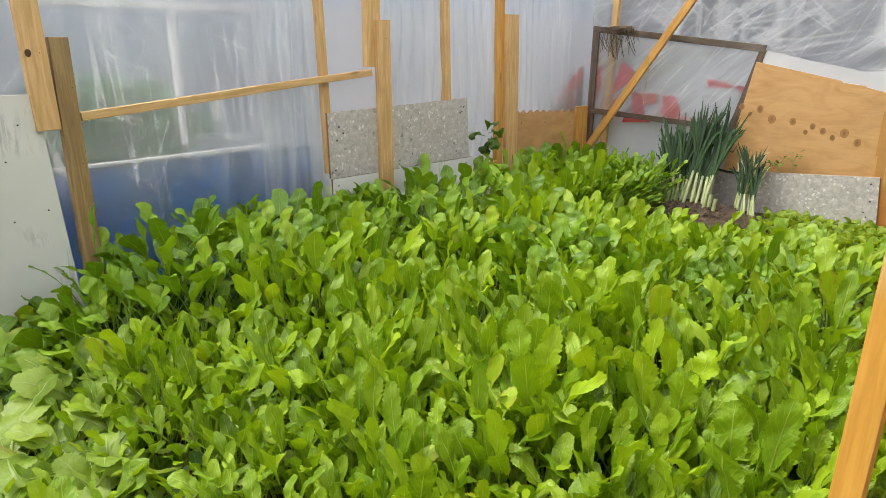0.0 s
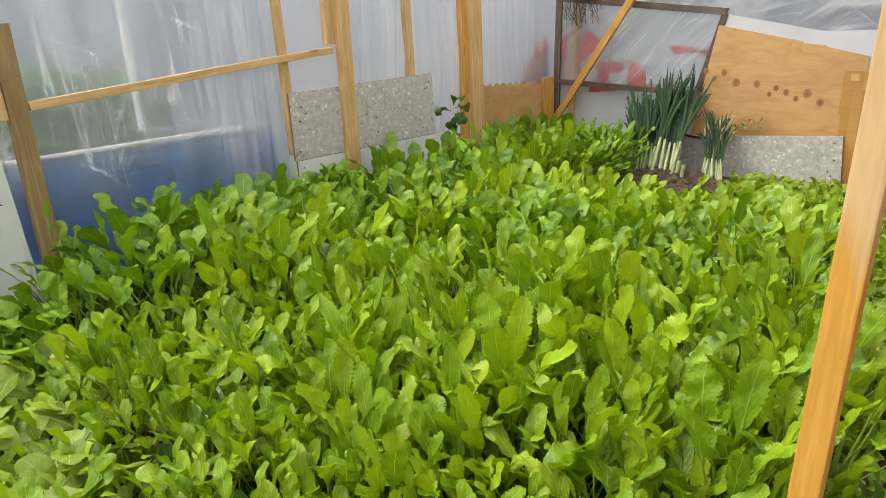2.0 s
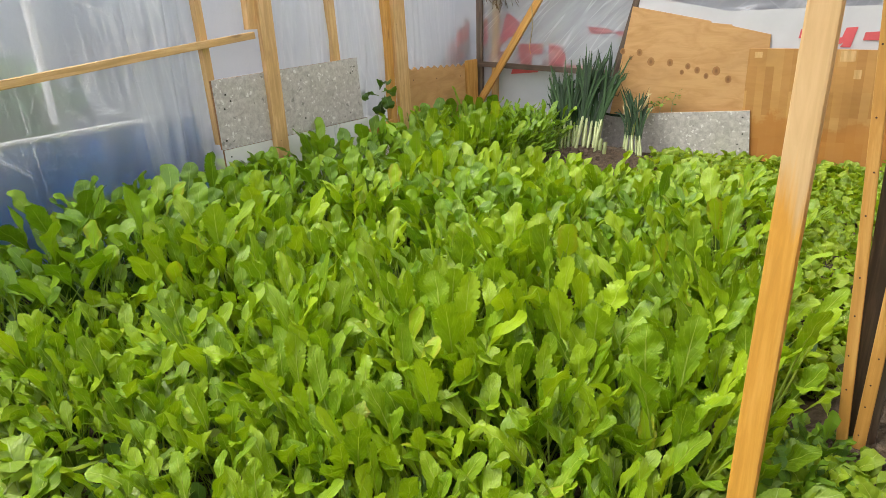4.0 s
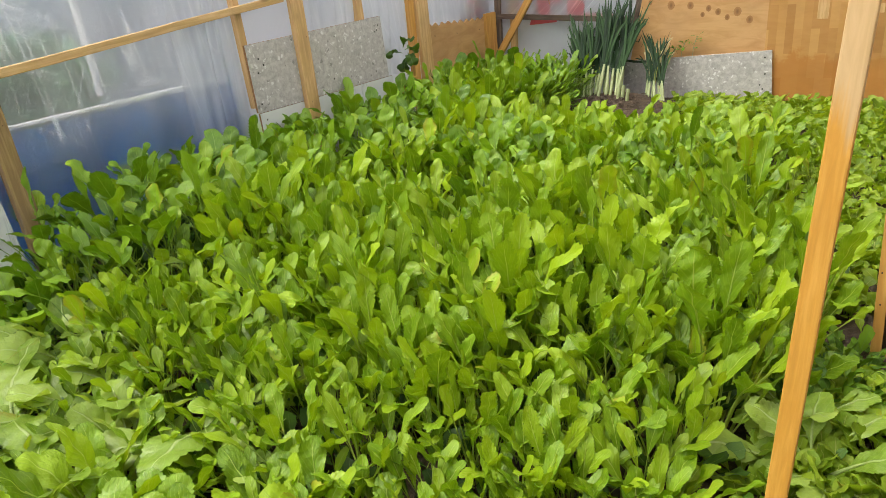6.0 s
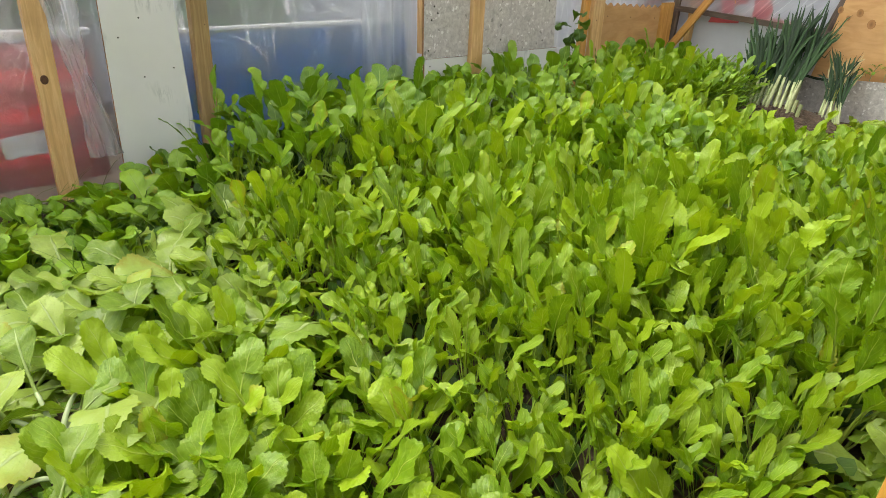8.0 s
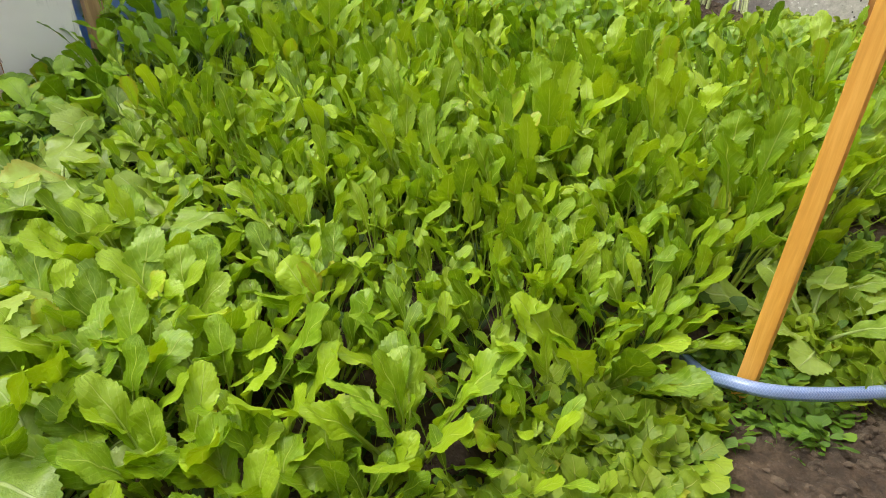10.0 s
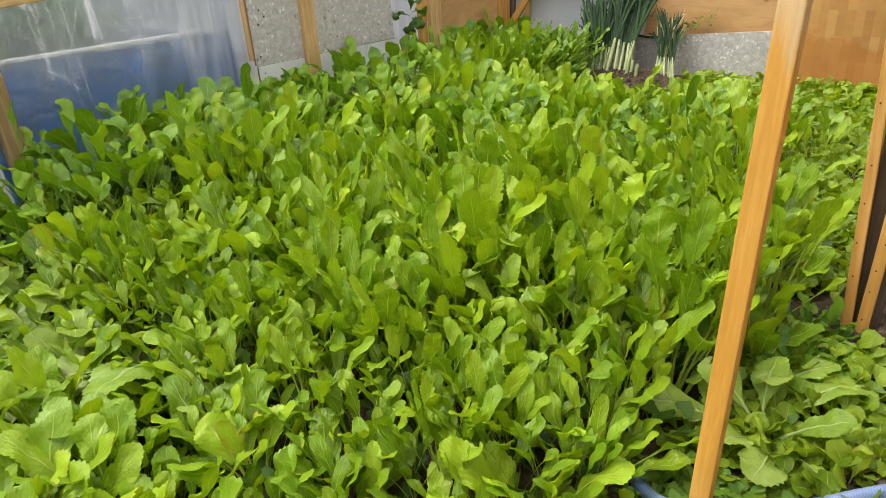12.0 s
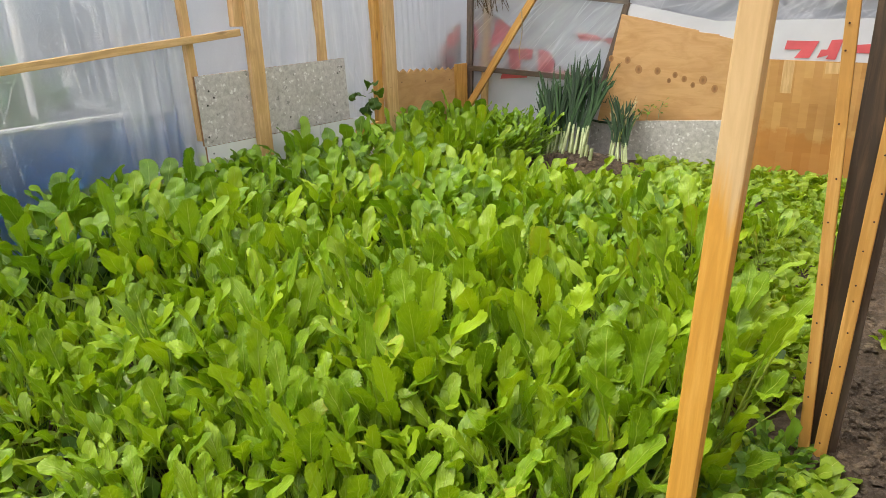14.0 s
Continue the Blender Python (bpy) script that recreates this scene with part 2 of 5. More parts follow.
def leaf_material(name, a, b, rib, rib_width=0.07, trans=0.35, rough=0.46, vein=0.5):
    """A leaf: uv x runs across (0.5 is the midrib), uv y from base to tip."""
    M = Mat(name, rough)
    uv = M.node("UVMap")
    s = M.node("SeparateXYZ")
    M.link(uv.outputs[0], s.inputs[0])
    across = M.math("ABSOLUTE", M.math("SUBTRACT", s.outputs[0], 0.5))
    along = s.outputs[1]
    rnd = per_object(M)
    isl = M.node("NewGeometry").outputs["Random Per Island"]
    r = M.math("FRACT", M.math("ADD", rnd, isl))
    col = M.ramp(r, (0.0, tuple(c * 0.75 for c in a)), (0.28, a), (0.78, b), (1.0, tuple(c * 1.18 for c in b)))
    blot = M.noise(M.coords(scale=(1, 1, 1)), 38.0, 4, 0.6)
    col = M.mix(M.math("MULTIPLY", M.ramp(blot, (0.4, (0, 0, 0)), (0.75, (1, 1, 1))), 0.3), col, tuple(c * 1.35 for c in b))
    old = M.ramp(r, (0.975, (0, 0, 0)), (0.99, (1, 1, 1)))
    edge = M.ramp(M.math("ADD", across, M.math("MULTIPLY", M.math("SUBTRACT", blot, 0.5), 0.5)), (0.2, (0, 0, 0)), (0.45, (1, 1, 1)))
    col = M.mix(M.math("MULTIPLY", M.math("MULTIPLY", old, edge), 0.7), col, (0.36, 0.30, 0.03))
    # midrib and side veins
    ribm = M.ramp(M.math("DIVIDE", across, M.math("MULTIPLY", M.math("SUBTRACT", 1.15, along), rib_width)), (0.45, (1, 1, 1)), (1.0, (0, 0, 0)))
    wave = M.math("FRACT", M.math("ADD", M.math("MULTIPLY", M.math("SUBTRACT", along, M.math("MULTIPLY", across, 0.75)), 7.0), M.math("MULTIPLY", blot, 0.9)))
    veins = M.ramp(M.math("ABSOLUTE", M.math("SUBTRACT", wave, 0.5)), (0.0, (1, 1, 1)), (0.10, (0, 0, 0)))
    col = M.mix(M.math("MULTIPLY", veins, 0.5 * vein), col, rib)
    col = M.mix(M.math("MULTIPLY", ribm, 0.8), col, rib)
    M.color(col)
    M.p.inputs["Specular IOR Level"].default_value = 0.5
    fine = M.noise(M.coords(), 190.0, 3, 0.6)
    pucker = M.math("ADD", M.math("MULTIPLY", M.math("ABSOLUTE", M.math("SUBTRACT", wave, 0.5)), -0.7 * vein), M.math("ADD", M.math("MULTIPLY", blot, 1.2), M.math("MULTIPLY", fine, 0.35)))
    vor = M.node("TexVoronoi", Scale=120.0)
    M.link(M.coords(), vor.inputs["Vector"])
    pucker = M.math("SUBTRACT", pucker, M.math("MULTIPLY", vor.outputs["Distance"], 0.7 * vein))
    nor = M.bump(M.math("SUBTRACT", pucker, M.math("MULTIPLY", ribm, 0.8)), 0.5, 0.0045)
    M.link(M.ramp(blot, (0.3, (rough - 0.06,) * 3), (0.7, (rough + 0.12,) * 3)), M.p.inputs["Roughness"])
    tr = M.node("BsdfTranslucent")
    M.link(M.mix(1.0, col, (1.25, 1.2, 0.5), "MULTIPLY"), tr.inputs[0])
    M.link(nor, tr.inputs["Normal"])
    mx = M.node("MixShader", Fac=trans)
    M.link(M.p.outputs[0], mx.inputs[1])
    M.link(tr.outputs[0], mx.inputs[2])
    M.link(mx.outputs[0], M.out.inputs[0])
    return M.m


MUSTARD = leaf_material("mustard_leaf", (0.17, 0.305, 0.006), (0.278, 0.405, 0.009), (0.42, 0.52, 0.10), 0.05, 0.31, 0.40, vein=0.6)
# a deeper leaf green, with the shade along the wall put into the colour
MUSTARD_DARK_SHADE = leaf_material("dark_shaded_mustard_leaf", (0.112, 0.232, 0.005), (0.205, 0.345, 0.009), (0.26, 0.38, 0.06), 0.05, 0.25, 0.40, vein=0.55)
PALE = leaf_material("pale_cabbage_leaf", (0.20, 0.325, 0.025), (0.36, 0.47, 0.085), (0.47, 0.57, 0.22), 0.07, 0.4, 0.33, vein=0.35)
LETTUCE = leaf_material("lettuce_leaf", (0.175, 0.29, 0.010), (0.275, 0.38, 0.022), (0.45, 0.5, 0.12), 0.05, 0.45, vein=0.3)
# gap shade put into a dark green; the wilted wall leaf shares it
UNDER = leaf_material("dark_shaded_leaf", (0.035, 0.09, 0.004), (0.075, 0.155, 0.006), (0.16, 0.26, 0.05), 0.05, 0.3, vein=0.3)
WEED = leaf_material("weed_leaf", (0.075, 0.17, 0.008), (0.14, 0.26, 0.012), (0.14, 0.24, 0.04), 0.05, 0.3, 0.5, vein=0.2)
LEEK = leaf_material("leek_leaf", (0.008, 0.026, 0.007), (0.024, 0.062, 0.014), (0.05, 0.11, 0.03), 0.03, 0.12, 0.75, vein=0.0)
STEM_WHITE = plain("white_stem", (0.42, 0.50, 0.26), 0.4, 0.12, 14)
LEEK_WHITE = plain("white_leek_shank", (0.33, 0.37, 0.17), 0.4, 0.25, 14)
STRAW = plain("dry_straw", (0.45, 0.36, 0.17), 0.7, 0.2, 30)


def film_material(name, milk=0.25, streak=0.5, shine=0.12, stretch=(6, 6, 0.6), tint=(0.93, 0.95, 0.98), blur_amount=0.6, axis=0, rough_part=0.35, crease=0.4, wrinkles=((0.12, 0.014, 0.42), (0.9, 0.011, 0.5), (-0.7, 0.012, 0.52))):
    """Old polythene film: partly clear, milky in the creases."""
    M = Mat(name)
    v = M.coords(scale=stretch)
    if axis:
        run = M.node("Mapping")
        run.vector_type = "TEXTURE"
        run.inputs["Rotation"].default_value, run.inputs["Scale"].default_value = (0.0, wrinkles[0][0], 0.0), (0.2, 0.2, 1.8)
        M.link(M.node("TexCoord").outputs["Object"], run.inputs[0])
        v = run.outputs[0]
    n = M.noise(v, 1.6, 7, 0.62, 0.0 if axis else 0.9)
    n2 = M.noise(M.coords(scale=(1, 1, 1)), 1.1, 3)
    n3 = M.noise(M.coords(scale=(14, 14, 14)), 1.2, 6, 0.7, 2.0)
    f = M.math("ADD", M.math("MULTIPLY", M.ramp(n, (0.45, (0, 0, 0)), (0.72, (1, 1, 1))), streak), milk)
    f = M.math("ADD", f, M.math("MULTIPLY", M.ramp(n3, (0.6, (0, 0, 0)), (0.7, (1, 1, 1))), streak * rough_part))
    # thin wrinkles in several directions: the level lines of stretched noise
    for k, (angle, width, gap) in enumerate(wrinkles):
        cm = M.node("Mapping")
        cm.vector_type = "TEXTURE"
        cm.inputs["Rotation"].default_value, cm.inputs["Scale"].default_value = (angle * (1 - axis), angle * axis, 0.0), (0.13, 0.13, 2.2)
        cm.inputs["Location"].default_value = (0.37 * k, 0.21 * k, 0.5 * k)
        M.link(M.node("TexCoord").outputs["Object"], cm.inputs[0])
        ridge = M.math("ABSOLUTE", M.math("SUBTRACT", M.noise(cm.outputs[0], 1.0, 1.2, 0.5), 0.5))
        gate = M.ramp(M.noise(M.coords(loc=(2.0 * k, 3.0, 5.0 * k)), 2.3, 2), (gap, (0, 0, 0)), (gap + 0.16, (1, 1, 1)))
        f = M.math("ADD", f, M.math("MULTIPLY", M.math("MULTIPLY", M.ramp(ridge, (0.0, (1, 1, 1)), (width, (0, 0, 0))), gate), crease))
    f = M.math("MULTIPLY", f, M.math("ADD", 0.6, M.math("MULTIPLY", n2, 0.8)))
    f = M.math("MINIMUM", f, 0.92)
    bump = M.node("Bump", Strength=0.5, Distance=0.03)
    M.link(M.math("ADD", n, M.math("MULTIPLY", n3, rough_part * 2.8)), bump.inputs["Height"])
    clear = M.node("BsdfTransparent", Color=(*tint, 1))
    blur = M.node("BsdfRefraction", Color=(*tint, 1), Roughness=0.3, IOR=1.2)
    see = M.node("MixShader", Fac=blur_amount)
    M.link(clear.outputs[0], see.inputs[1])
    M.link(blur.outputs[0], see.inputs[2])
    tl = M.node("BsdfTranslucent", Color=(0.9, 0.91, 0.93, 1))
    df = M.node("BsdfDiffuse", Color=(0.85, 0.86, 0.88, 1))
    milk_sh = M.node("MixShader", Fac=0.35)
    M.link(tl.outputs[0], milk_sh.inputs[1])
    M.link(df.outputs[0], milk_sh.inputs[2])
    a = M.node("MixShader")
    M.link(f, a.inputs[0])
    M.link(see.outputs[0], a.inputs[1])
    M.link(milk_sh.outputs[0], a.inputs[2])
    gl = M.node("BsdfGlossy", Roughness=0.18)
    b = M.node("MixShader", Fac=shine)
    for sh in (tl, df, gl):
        M.link(bump.outputs[0], sh.inputs["Normal"])
    M.link(a.outputs[0], b.inputs[1])
    M.link(gl.outputs[0], b.inputs[2])
    M.link(b.outputs[0], M.out.inputs[0])
    return M.m


FILM = film_material("greenhouse_film", 0.15, 0.20, 0.10, (3.4, 3.4, 0.38), blur_amount=0.9, crease=0.34, wrinkles=((0.06, 0.02, 0.38), (0.7, 0.015, 0.46), (-0.5, 0.016, 0.46), (1.15, 0.014, 0.48)))
FILM_BACK = film_material("creased_film", 0.15, 0.30, 0.14, (1.5, 1.5, 3.4), blur_amount=0.75, axis=1, rough_part=0.08, crease=0.6, wrinkles=((1.0, 0.035, 0.36), (-0.9, 0.03, 0.38), (0.5, 0.025, 0.4), (1.45, 0.03, 0.42)))
FILM_DRAPE = film_material("pleated_film", 0.20, 0.55, 0.12, (13, 13, 0.45), blur_amount=0.8, crease=0.45, wrinkles=((0.04, 0.02, 0.35), (0.15, 0.016, 0.4)))
FILM_CLEAR = film_material("taut_film", 0.14, 0.22, 0.08, (1.2, 1.2, 2.6), blur_amount=0.25, axis=1, rough_part=0.1, crease=0.3, wrinkles=((0.9, 0.012, 0.45), (0.75, 0.01, 0.45)))
FILM_THICK = film_material("bunched_film", 0.3, 0.35, 0.12, (5, 5, 0.8), blur_amount=0.1, crease=0.12)


def roof_material():
    M = Mat("roof_film")
    clear = M.node("BsdfTransparent", Color=(0.96, 0.97, 0.98, 1))
    tl = M.node("BsdfTranslucent", Color=(0.93, 0.94, 0.95, 1))
    n = M.noise(M.coords(scale=(1, 3, 1)), 1.5, 4)
    a = M.node("MixShader")
    M.link(M.ramp(n, (0.3, (0.25, 0.25, 0.25)), (0.7, (0.5, 0.5, 0.5))), a.inputs[0])
    M.link(clear.outputs[0], a.inputs[1])
    M.link(tl.outputs[0], a.inputs[2])
    M.link(a.outputs[0], M.out.inputs[0])
    return M.m


ROOF = roof_material()


def hose_material():
    M = Mat("braided_hose", 0.3)
    uv = M.node("UVMap")
    mp = M.node("Mapping")
    mp.inputs["Scale"].default_value = (9, 150, 1)
    M.link(uv.outputs[0], mp.inputs[0])
    s = M.node("SeparateXYZ")
    M.link(mp.outputs[0], s.inputs[0])
    p = M.math("ABSOLUTE", M.math("SUBTRACT", M.math("FRACT", M.math("ADD", s.outputs[0], s.outputs[1])), 0.5))
    q = M.math("ABSOLUTE", M.math("SUBTRACT", M.math("FRACT", M.math("SUBTRACT", s.outputs[0], s.outputs[1])), 0.5))
    mesh = M.ramp(M.math("MINIMUM", p, q), (0.06, (1, 1, 1)), (0.16, (0, 0, 0)))
    base = M.ramp(M.noise(M.coords(), 9, 4), (0.35, (0.11, 0.18, 0.37)), (0.7, (0.18, 0.26, 0.46)))
    col = M.mix(M.math("MULTIPLY", mesh, 0.45), base, (0.38, 0.46, 0.66))
    dirt = M.ramp(M.noise(M.coords(), 34, 6, 0.7), (0.6, (0, 0, 0)), (0.68, (0.8, 0.8, 0.8)))
    M.color(M.mix(dirt, col, (0.10, 0.08, 0.06)))
    M.p.inputs["Transmission Weight"].default_value = 0.1
    return M.m


HOSE = hose_material()

# ---- building helpers ----


def mesh_from(name, verts, faces, mat, smooth=True, uvs=None):
    me = bpy.data.meshes.new(name)
    me.from_pydata([tuple(v) for v in verts], [], [tuple(f) for f in faces])
    if uvs is not None:
        layer = me.uv_layers.new(name="UVMap")
        idx = np.zeros(len(me.loops), dtype=np.int32)
        me.loops.foreach_get("vertex_index", idx)
        layer.data.foreach_set("uv", np.asarray(uvs, dtype=np.float32)[idx].ravel())
    me.polygons.foreach_set("use_smooth", [smooth] * len(me.polygons))
    me.materials.append(mat)
    me.update()
    return me


def part(name, bm, material, parent=None, label=""):
    me = bpy.data.meshes.new(name)
    bm.to_mesh(me)
    bm.free()
    me.materials.append(material)
    ob = new(name, me)
    ob.parent = parent
    if label:
        tagged(ob, label)
    return ob


def box_bm(x0, x1, y0, y1, z0, z1, bevel=0.003, cuts=0, warp=0.0, seed=0):
    bm = bmesh.new()
    bmesh.ops.create_cube(bm, size=1)
    for v in bm.verts:
        v.co = ((x0 + x1) / 2 + v.co.x * (x1 - x0), (y0 + y1) / 2 + v.co.y * (y1 - y0), (z0 + z1) / 2 + v.co.z * (z1 - z0))
    if cuts:
        long_edges = [e for e in bm.edges if abs(e.verts[0].co.z - e.verts[1].co.z) > 0.5 * (z1 - z0)]
        bmesh.ops.subdivide_edges(bm, edges=long_edges, cuts=cuts)
    if bevel:
        sharp = [e for e in bm.edges if len(e.link_faces) == 2 and e.calc_face_angle() > 0.5]
        bmesh.ops.bevel(bm, geom=sharp, offset=bevel, segments=2, affect="EDGES", profile=0.6)
    if warp:
        for v in bm.verts:
            d = noise.noise_vector(Vector((seed * 3.1, seed * 1.7, v.co.z * 1.3)))
            v.co.x += d.x * warp
            v.co.y += d.y * warp
            e = noise.noise_vector(v.co * 9 + Vector((seed, 0, 0)))
            v.co.x += e.x * warp * 0.15
            v.co.y += e.y * warp * 0.15
    return bm


def timber(name, a, b, w, d, mat, facing, label, category="post", group="", seed=0, warp=0.004, nails=0):
    """A sawn timber whose middle line runs from a to b; w is its width across the face that looks along facing, d its depth."""
    a, b, n = Vector(a), Vector(b), Vector(facing)
    z = (b - a).normalized()
    y = (n - z * n.dot(z)).normalized()
    x = y.cross(z)
    length = (b - a).length
    root = tagged(new(name), label, category, group)
    root.matrix_world = Matrix.Translation(a) @ Matrix((x, y, z)).transposed().to_4x4()
    part("timber", box_bm(-w / 2, w / 2, -d / 2, d / 2, 0, length, 0.0035, 8, warp, seed), mat, root)
    rng = random.Random(seed + 5)
    for k in range(nails):
        bm = bmesh.new()
        bmesh.ops.create_cone(bm, cap_ends=True, segments=7, radius1=0.0024, radius2=0.002, depth=0.003)
        bmesh.ops.rotate(bm, verts=bm.verts, matrix=Euler((radians(90), 0, 0)).to_matrix())
        bmesh.ops.translate(bm, verts=bm.verts, vec=(rng.uniform(-0.3, 0.3) * w, d / 2 + 0.001, length * (k + 0.5 + rng.uniform(-0.3, 0.3)) / nails))
        part("nail", bm, NAIL, root)
    return root


def board(name, outline, y0, thick, mat, label, category="board", edge=None, m=None, kind=""):
    """A sheet with the given (x, z) outline, its front at y0, towards -y, in its own axes; m places it."""
    root = tagged(new(name), label, category, kind=kind)
    bm = bmesh.new()
    front = [bm.verts.new((x, y0, z)) for x, z in outline]
    f = bm.faces.new(front)
    ex = bmesh.ops.extrude_face_region(bm, geom=[f])
    bmesh.ops.translate(bm, verts=[v for v in ex["geom"] if isinstance(v, bmesh.types.BMVert)], vec=(0, thick, 0))
    bmesh.ops.recalc_face_normals(bm, faces=bm.faces)
    bmesh.ops.bevel(bm, geom=list(bm.edges), offset=0.0012, segments=1, affect="EDGES")
    ob = part("sheet", bm, mat, root)
    if edge:
        ob.data.materials.append(edge)
        for p in ob.data.polygons:
            if abs(p.normal.y) < 0.5:
                p.material_index = 1
    if m is not None:
        root.matrix_world = m
    return root


def disc(parent, name, x, y, z, rx, rz, mat, thick=0.0012):
    bm = bmesh.new()
    bmesh.ops.create_cone(bm, cap_ends=True, segments=12, radius1=1, radius2=0.96, depth=1)
    for v in bm.verts:
        c = v.co.copy()
        v.co = (c.x * rx, -c.z * thick, c.y * rz)
    bmesh.ops.recalc_face_normals(bm, faces=bm.faces)
    ob = part(name, bm, mat, parent)
    ob.location = (x, y, z)
    return ob


# pose of a sheet that hangs on the west wall: its own x runs along +y of the place, its front looks to +x
def west(x):
    return Matrix.Translation((x, 0, 0)) @ pose(0, 0, 0, 0, 0, 90)


WX, BY = -2.04, 6.0

# ---- ground ----


def soil_height(x, y):
    p = Vector((x, y, 0.3))
    h = 0.012 * noise.noise(p * 2.2) + 0.010 * noise.noise(p * 9) + 0.007 * noise.noise(p * 24)
    h += 0.008 * noise.noise(p * 36)
    if x > 1.15:
        h += 0.04 * min(1, (x - 1.15) * 6) * min(max((y - 2.0) / 0.4, 0), 1)
    if x > 1.3:
        h += 0.03 * abs(noise.noise(p * 12)) + 0.014 * noise.noise(p * 38) + 0.02 * min(1, (x - 1.3) * 3)
    # the bed lies a little lower towards its near end
    if x < 1.0:
        h -= 0.09 * min(max((1.6 - y) / 1.0, 0), 1) * min((1.0 - x) / 0.25, 1)
    # heap of earth under the leeks
    d = ((x + 0.72) / 0.46) ** 2 + ((y - 5.50) / 0.26) ** 2
    h += 0.12 * math.exp(-d) * (1 + 0.4 * noise.noise(p * 12))
    return h


def build_ground():
    xs = [-400, -80, -20, -6, -3, -2.3] + [-2.1 + 0.07 * i for i in range(42)] + [0.84 + 0.02 * i for i in range(58)] + [2.1, 2.6, 4, 8, 20, 80, 400]
    ys = [-400, -80, -20, -5, -2, -1] + [-0.5 + 0.024 * i for i in range(188)] + [4.05 + 0.06 * i for i in range(36)] + [6.4, 7, 9, 14, 30, 90, 400]
    inside = lambda x, y: -2.2 < x < 2.1 and -0.6 < y < 6.3
    verts = [(x, y, soil_height(x, y) if inside(x, y) else 0.0) for y in ys for x in xs]
    n = len(xs)
    faces = [(j * n + i, j * n + i + 1, (j + 1) * n + i + 1, (j + 1) * n + i) for j in range(len(ys) - 1) for i in range(n - 1)]
    tagged(new("ground", mesh_from("ground", verts, faces, SOIL)), "dark brown crumbly garden soil", "soil", kind="structure")


build_ground()


def build_clods():
    rng = np.random.RandomState(4)
    ico = bmesh.new()
    bmesh.ops.create_icosphere(ico, subdivisions=1, radius=1)
    ico.verts.ensure_lookup_table()
    bv = np.array([v.co[:] for v in ico.verts])
    bf = np.array([[v.index for v in f.verts] for f in ico.faces])
    ico.free()
    verts, faces = [], []
    for k in range(6400):
        if k % 2 and k < 3100:
            x, y = rng.uniform(1.27, 1.75), rng.uniform(1.5, 3.4)
        elif k < 2300:
            x, y = rng.uniform(1.2, 2.0), rng.uniform(0.2, 5.0)
            if x < 1.3 and rng.rand() < 0.5:
                continue
        elif k < 3100:
            x, y = rng.uniform(1.0, 1.4), rng.uniform(1.0, 1.9)
        elif k < 5200:
            x, y = rng.uniform(1.24, 1.6), rng.uniform(1.6, 2.9)
        else:
            x, y = -0.72 + rng.normal() * 0.3, 5.36 + rng.normal() * 0.16
        r = 0.0025 + 0.013 * rng.rand() ** 3.5
        v = bv * (1 + 0.3 * rng.normal(size=(len(bv), 1))) * r * (1, 0.8 + 0.4 * rng.rand(), 0.6)
        a = rng.uniform(0, 6.28)
        c, s = math.cos(a), math.sin(a)
        v = np.stack([v[:, 0] * c - v[:, 1] * s + x, v[:, 0] * s + v[:, 1] * c + y, v[:, 2] + soil_height(x, y) + r * 0.25], 1)
        faces.append(bf + len(verts) * len(bv))
        verts.append(v)
    tagged(new("soil_clods", mesh_from("soil_clods", np.concatenate(verts), np.concatenate(faces), CLOD, False)), "pale dry clods and pebbles on the path", "clods", kind="stuff")


build_clods()

# ---- film walls and roof ----


def film(name, origin, u, v, nu, nv, fold, mat, label, seed=0, freq=5.0):
    """A sheet of film with folds; u and v are its edges."""
    o, u, v = Vector(origin), Vector(u), Vector(v)
    n = u.cross(v).normalized()
    verts = []
    for j in range(nv + 1):
        for i in range(nu + 1):
            a, b = i / nu, j / nv
            p = o + u * a + v * b
            d = noise.noise(Vector((a * u.length * freq, b * v.length * 0.8, seed))) + 0.5 * noise.noise(Vector((a * u.length * freq * 3, b * v.length * 2.0, seed + 9)))
            verts.append(p + n * d * fold)
    w = nu + 1
    faces = [(j * w + i, j * w + i + 1, (j + 1) * w + i + 1, (j + 1) * w + i) for j in range(nv) for i in range(nu)]
    return tagged(new(name, mesh_from(name, verts, faces, mat)), label, "film wall", kind="structure")


film("wall_west", (WX - 0.05, -1.2, -0.02), (0, 7.3, 0), (0, 0, 2.25), 150, 24, 0.018, FILM, "milky wrinkled polythene film stretched over timber studs", 1)
film("wall_north", (WX - 0.06, BY + 0.115, -0.02), (4.4, 0, 0), (0, 0, 2.25), 110, 40, 0.016, FILM_BACK, "creased shiny polythene film behind boards", 5, 3.0)
# unseen opaque wall, added to cut the light on the path side
tagged(new("wall_east", mesh_from("wall_east", [(x, y, z) for x in (2.3, 2.36) for y in (-1.2, 6.1) for z in (-0.02, 2.23)], [(0, 2, 3, 1), (4, 5, 7, 6), (0, 1, 5, 4), (2, 6, 7, 3), (1, 3, 7, 5), (0, 4, 6, 2)], PINE_DARK, False)), "unseen solid board wall, added to darken the path side", "wall", kind="structure")
film("wall_south", (WX - 0.06, -1.2, -0.02), (4.4, 0, 0), (0, 0, 2.25), 50, 12, 0.015, FILM, "milky polythene film", 11)
roof = film("ceiling", (WX - 0.1, -1.25, 2.22), (4.5, 0, 0), (0, 7.4, 0), 40, 40, 0.03, ROOF, "translucent polythene roof film", 14, 1.0)

# ---- timbers and boards of the west wall ----
STUDS = "studs of the west wall"
X1 = (1, 0, 0)


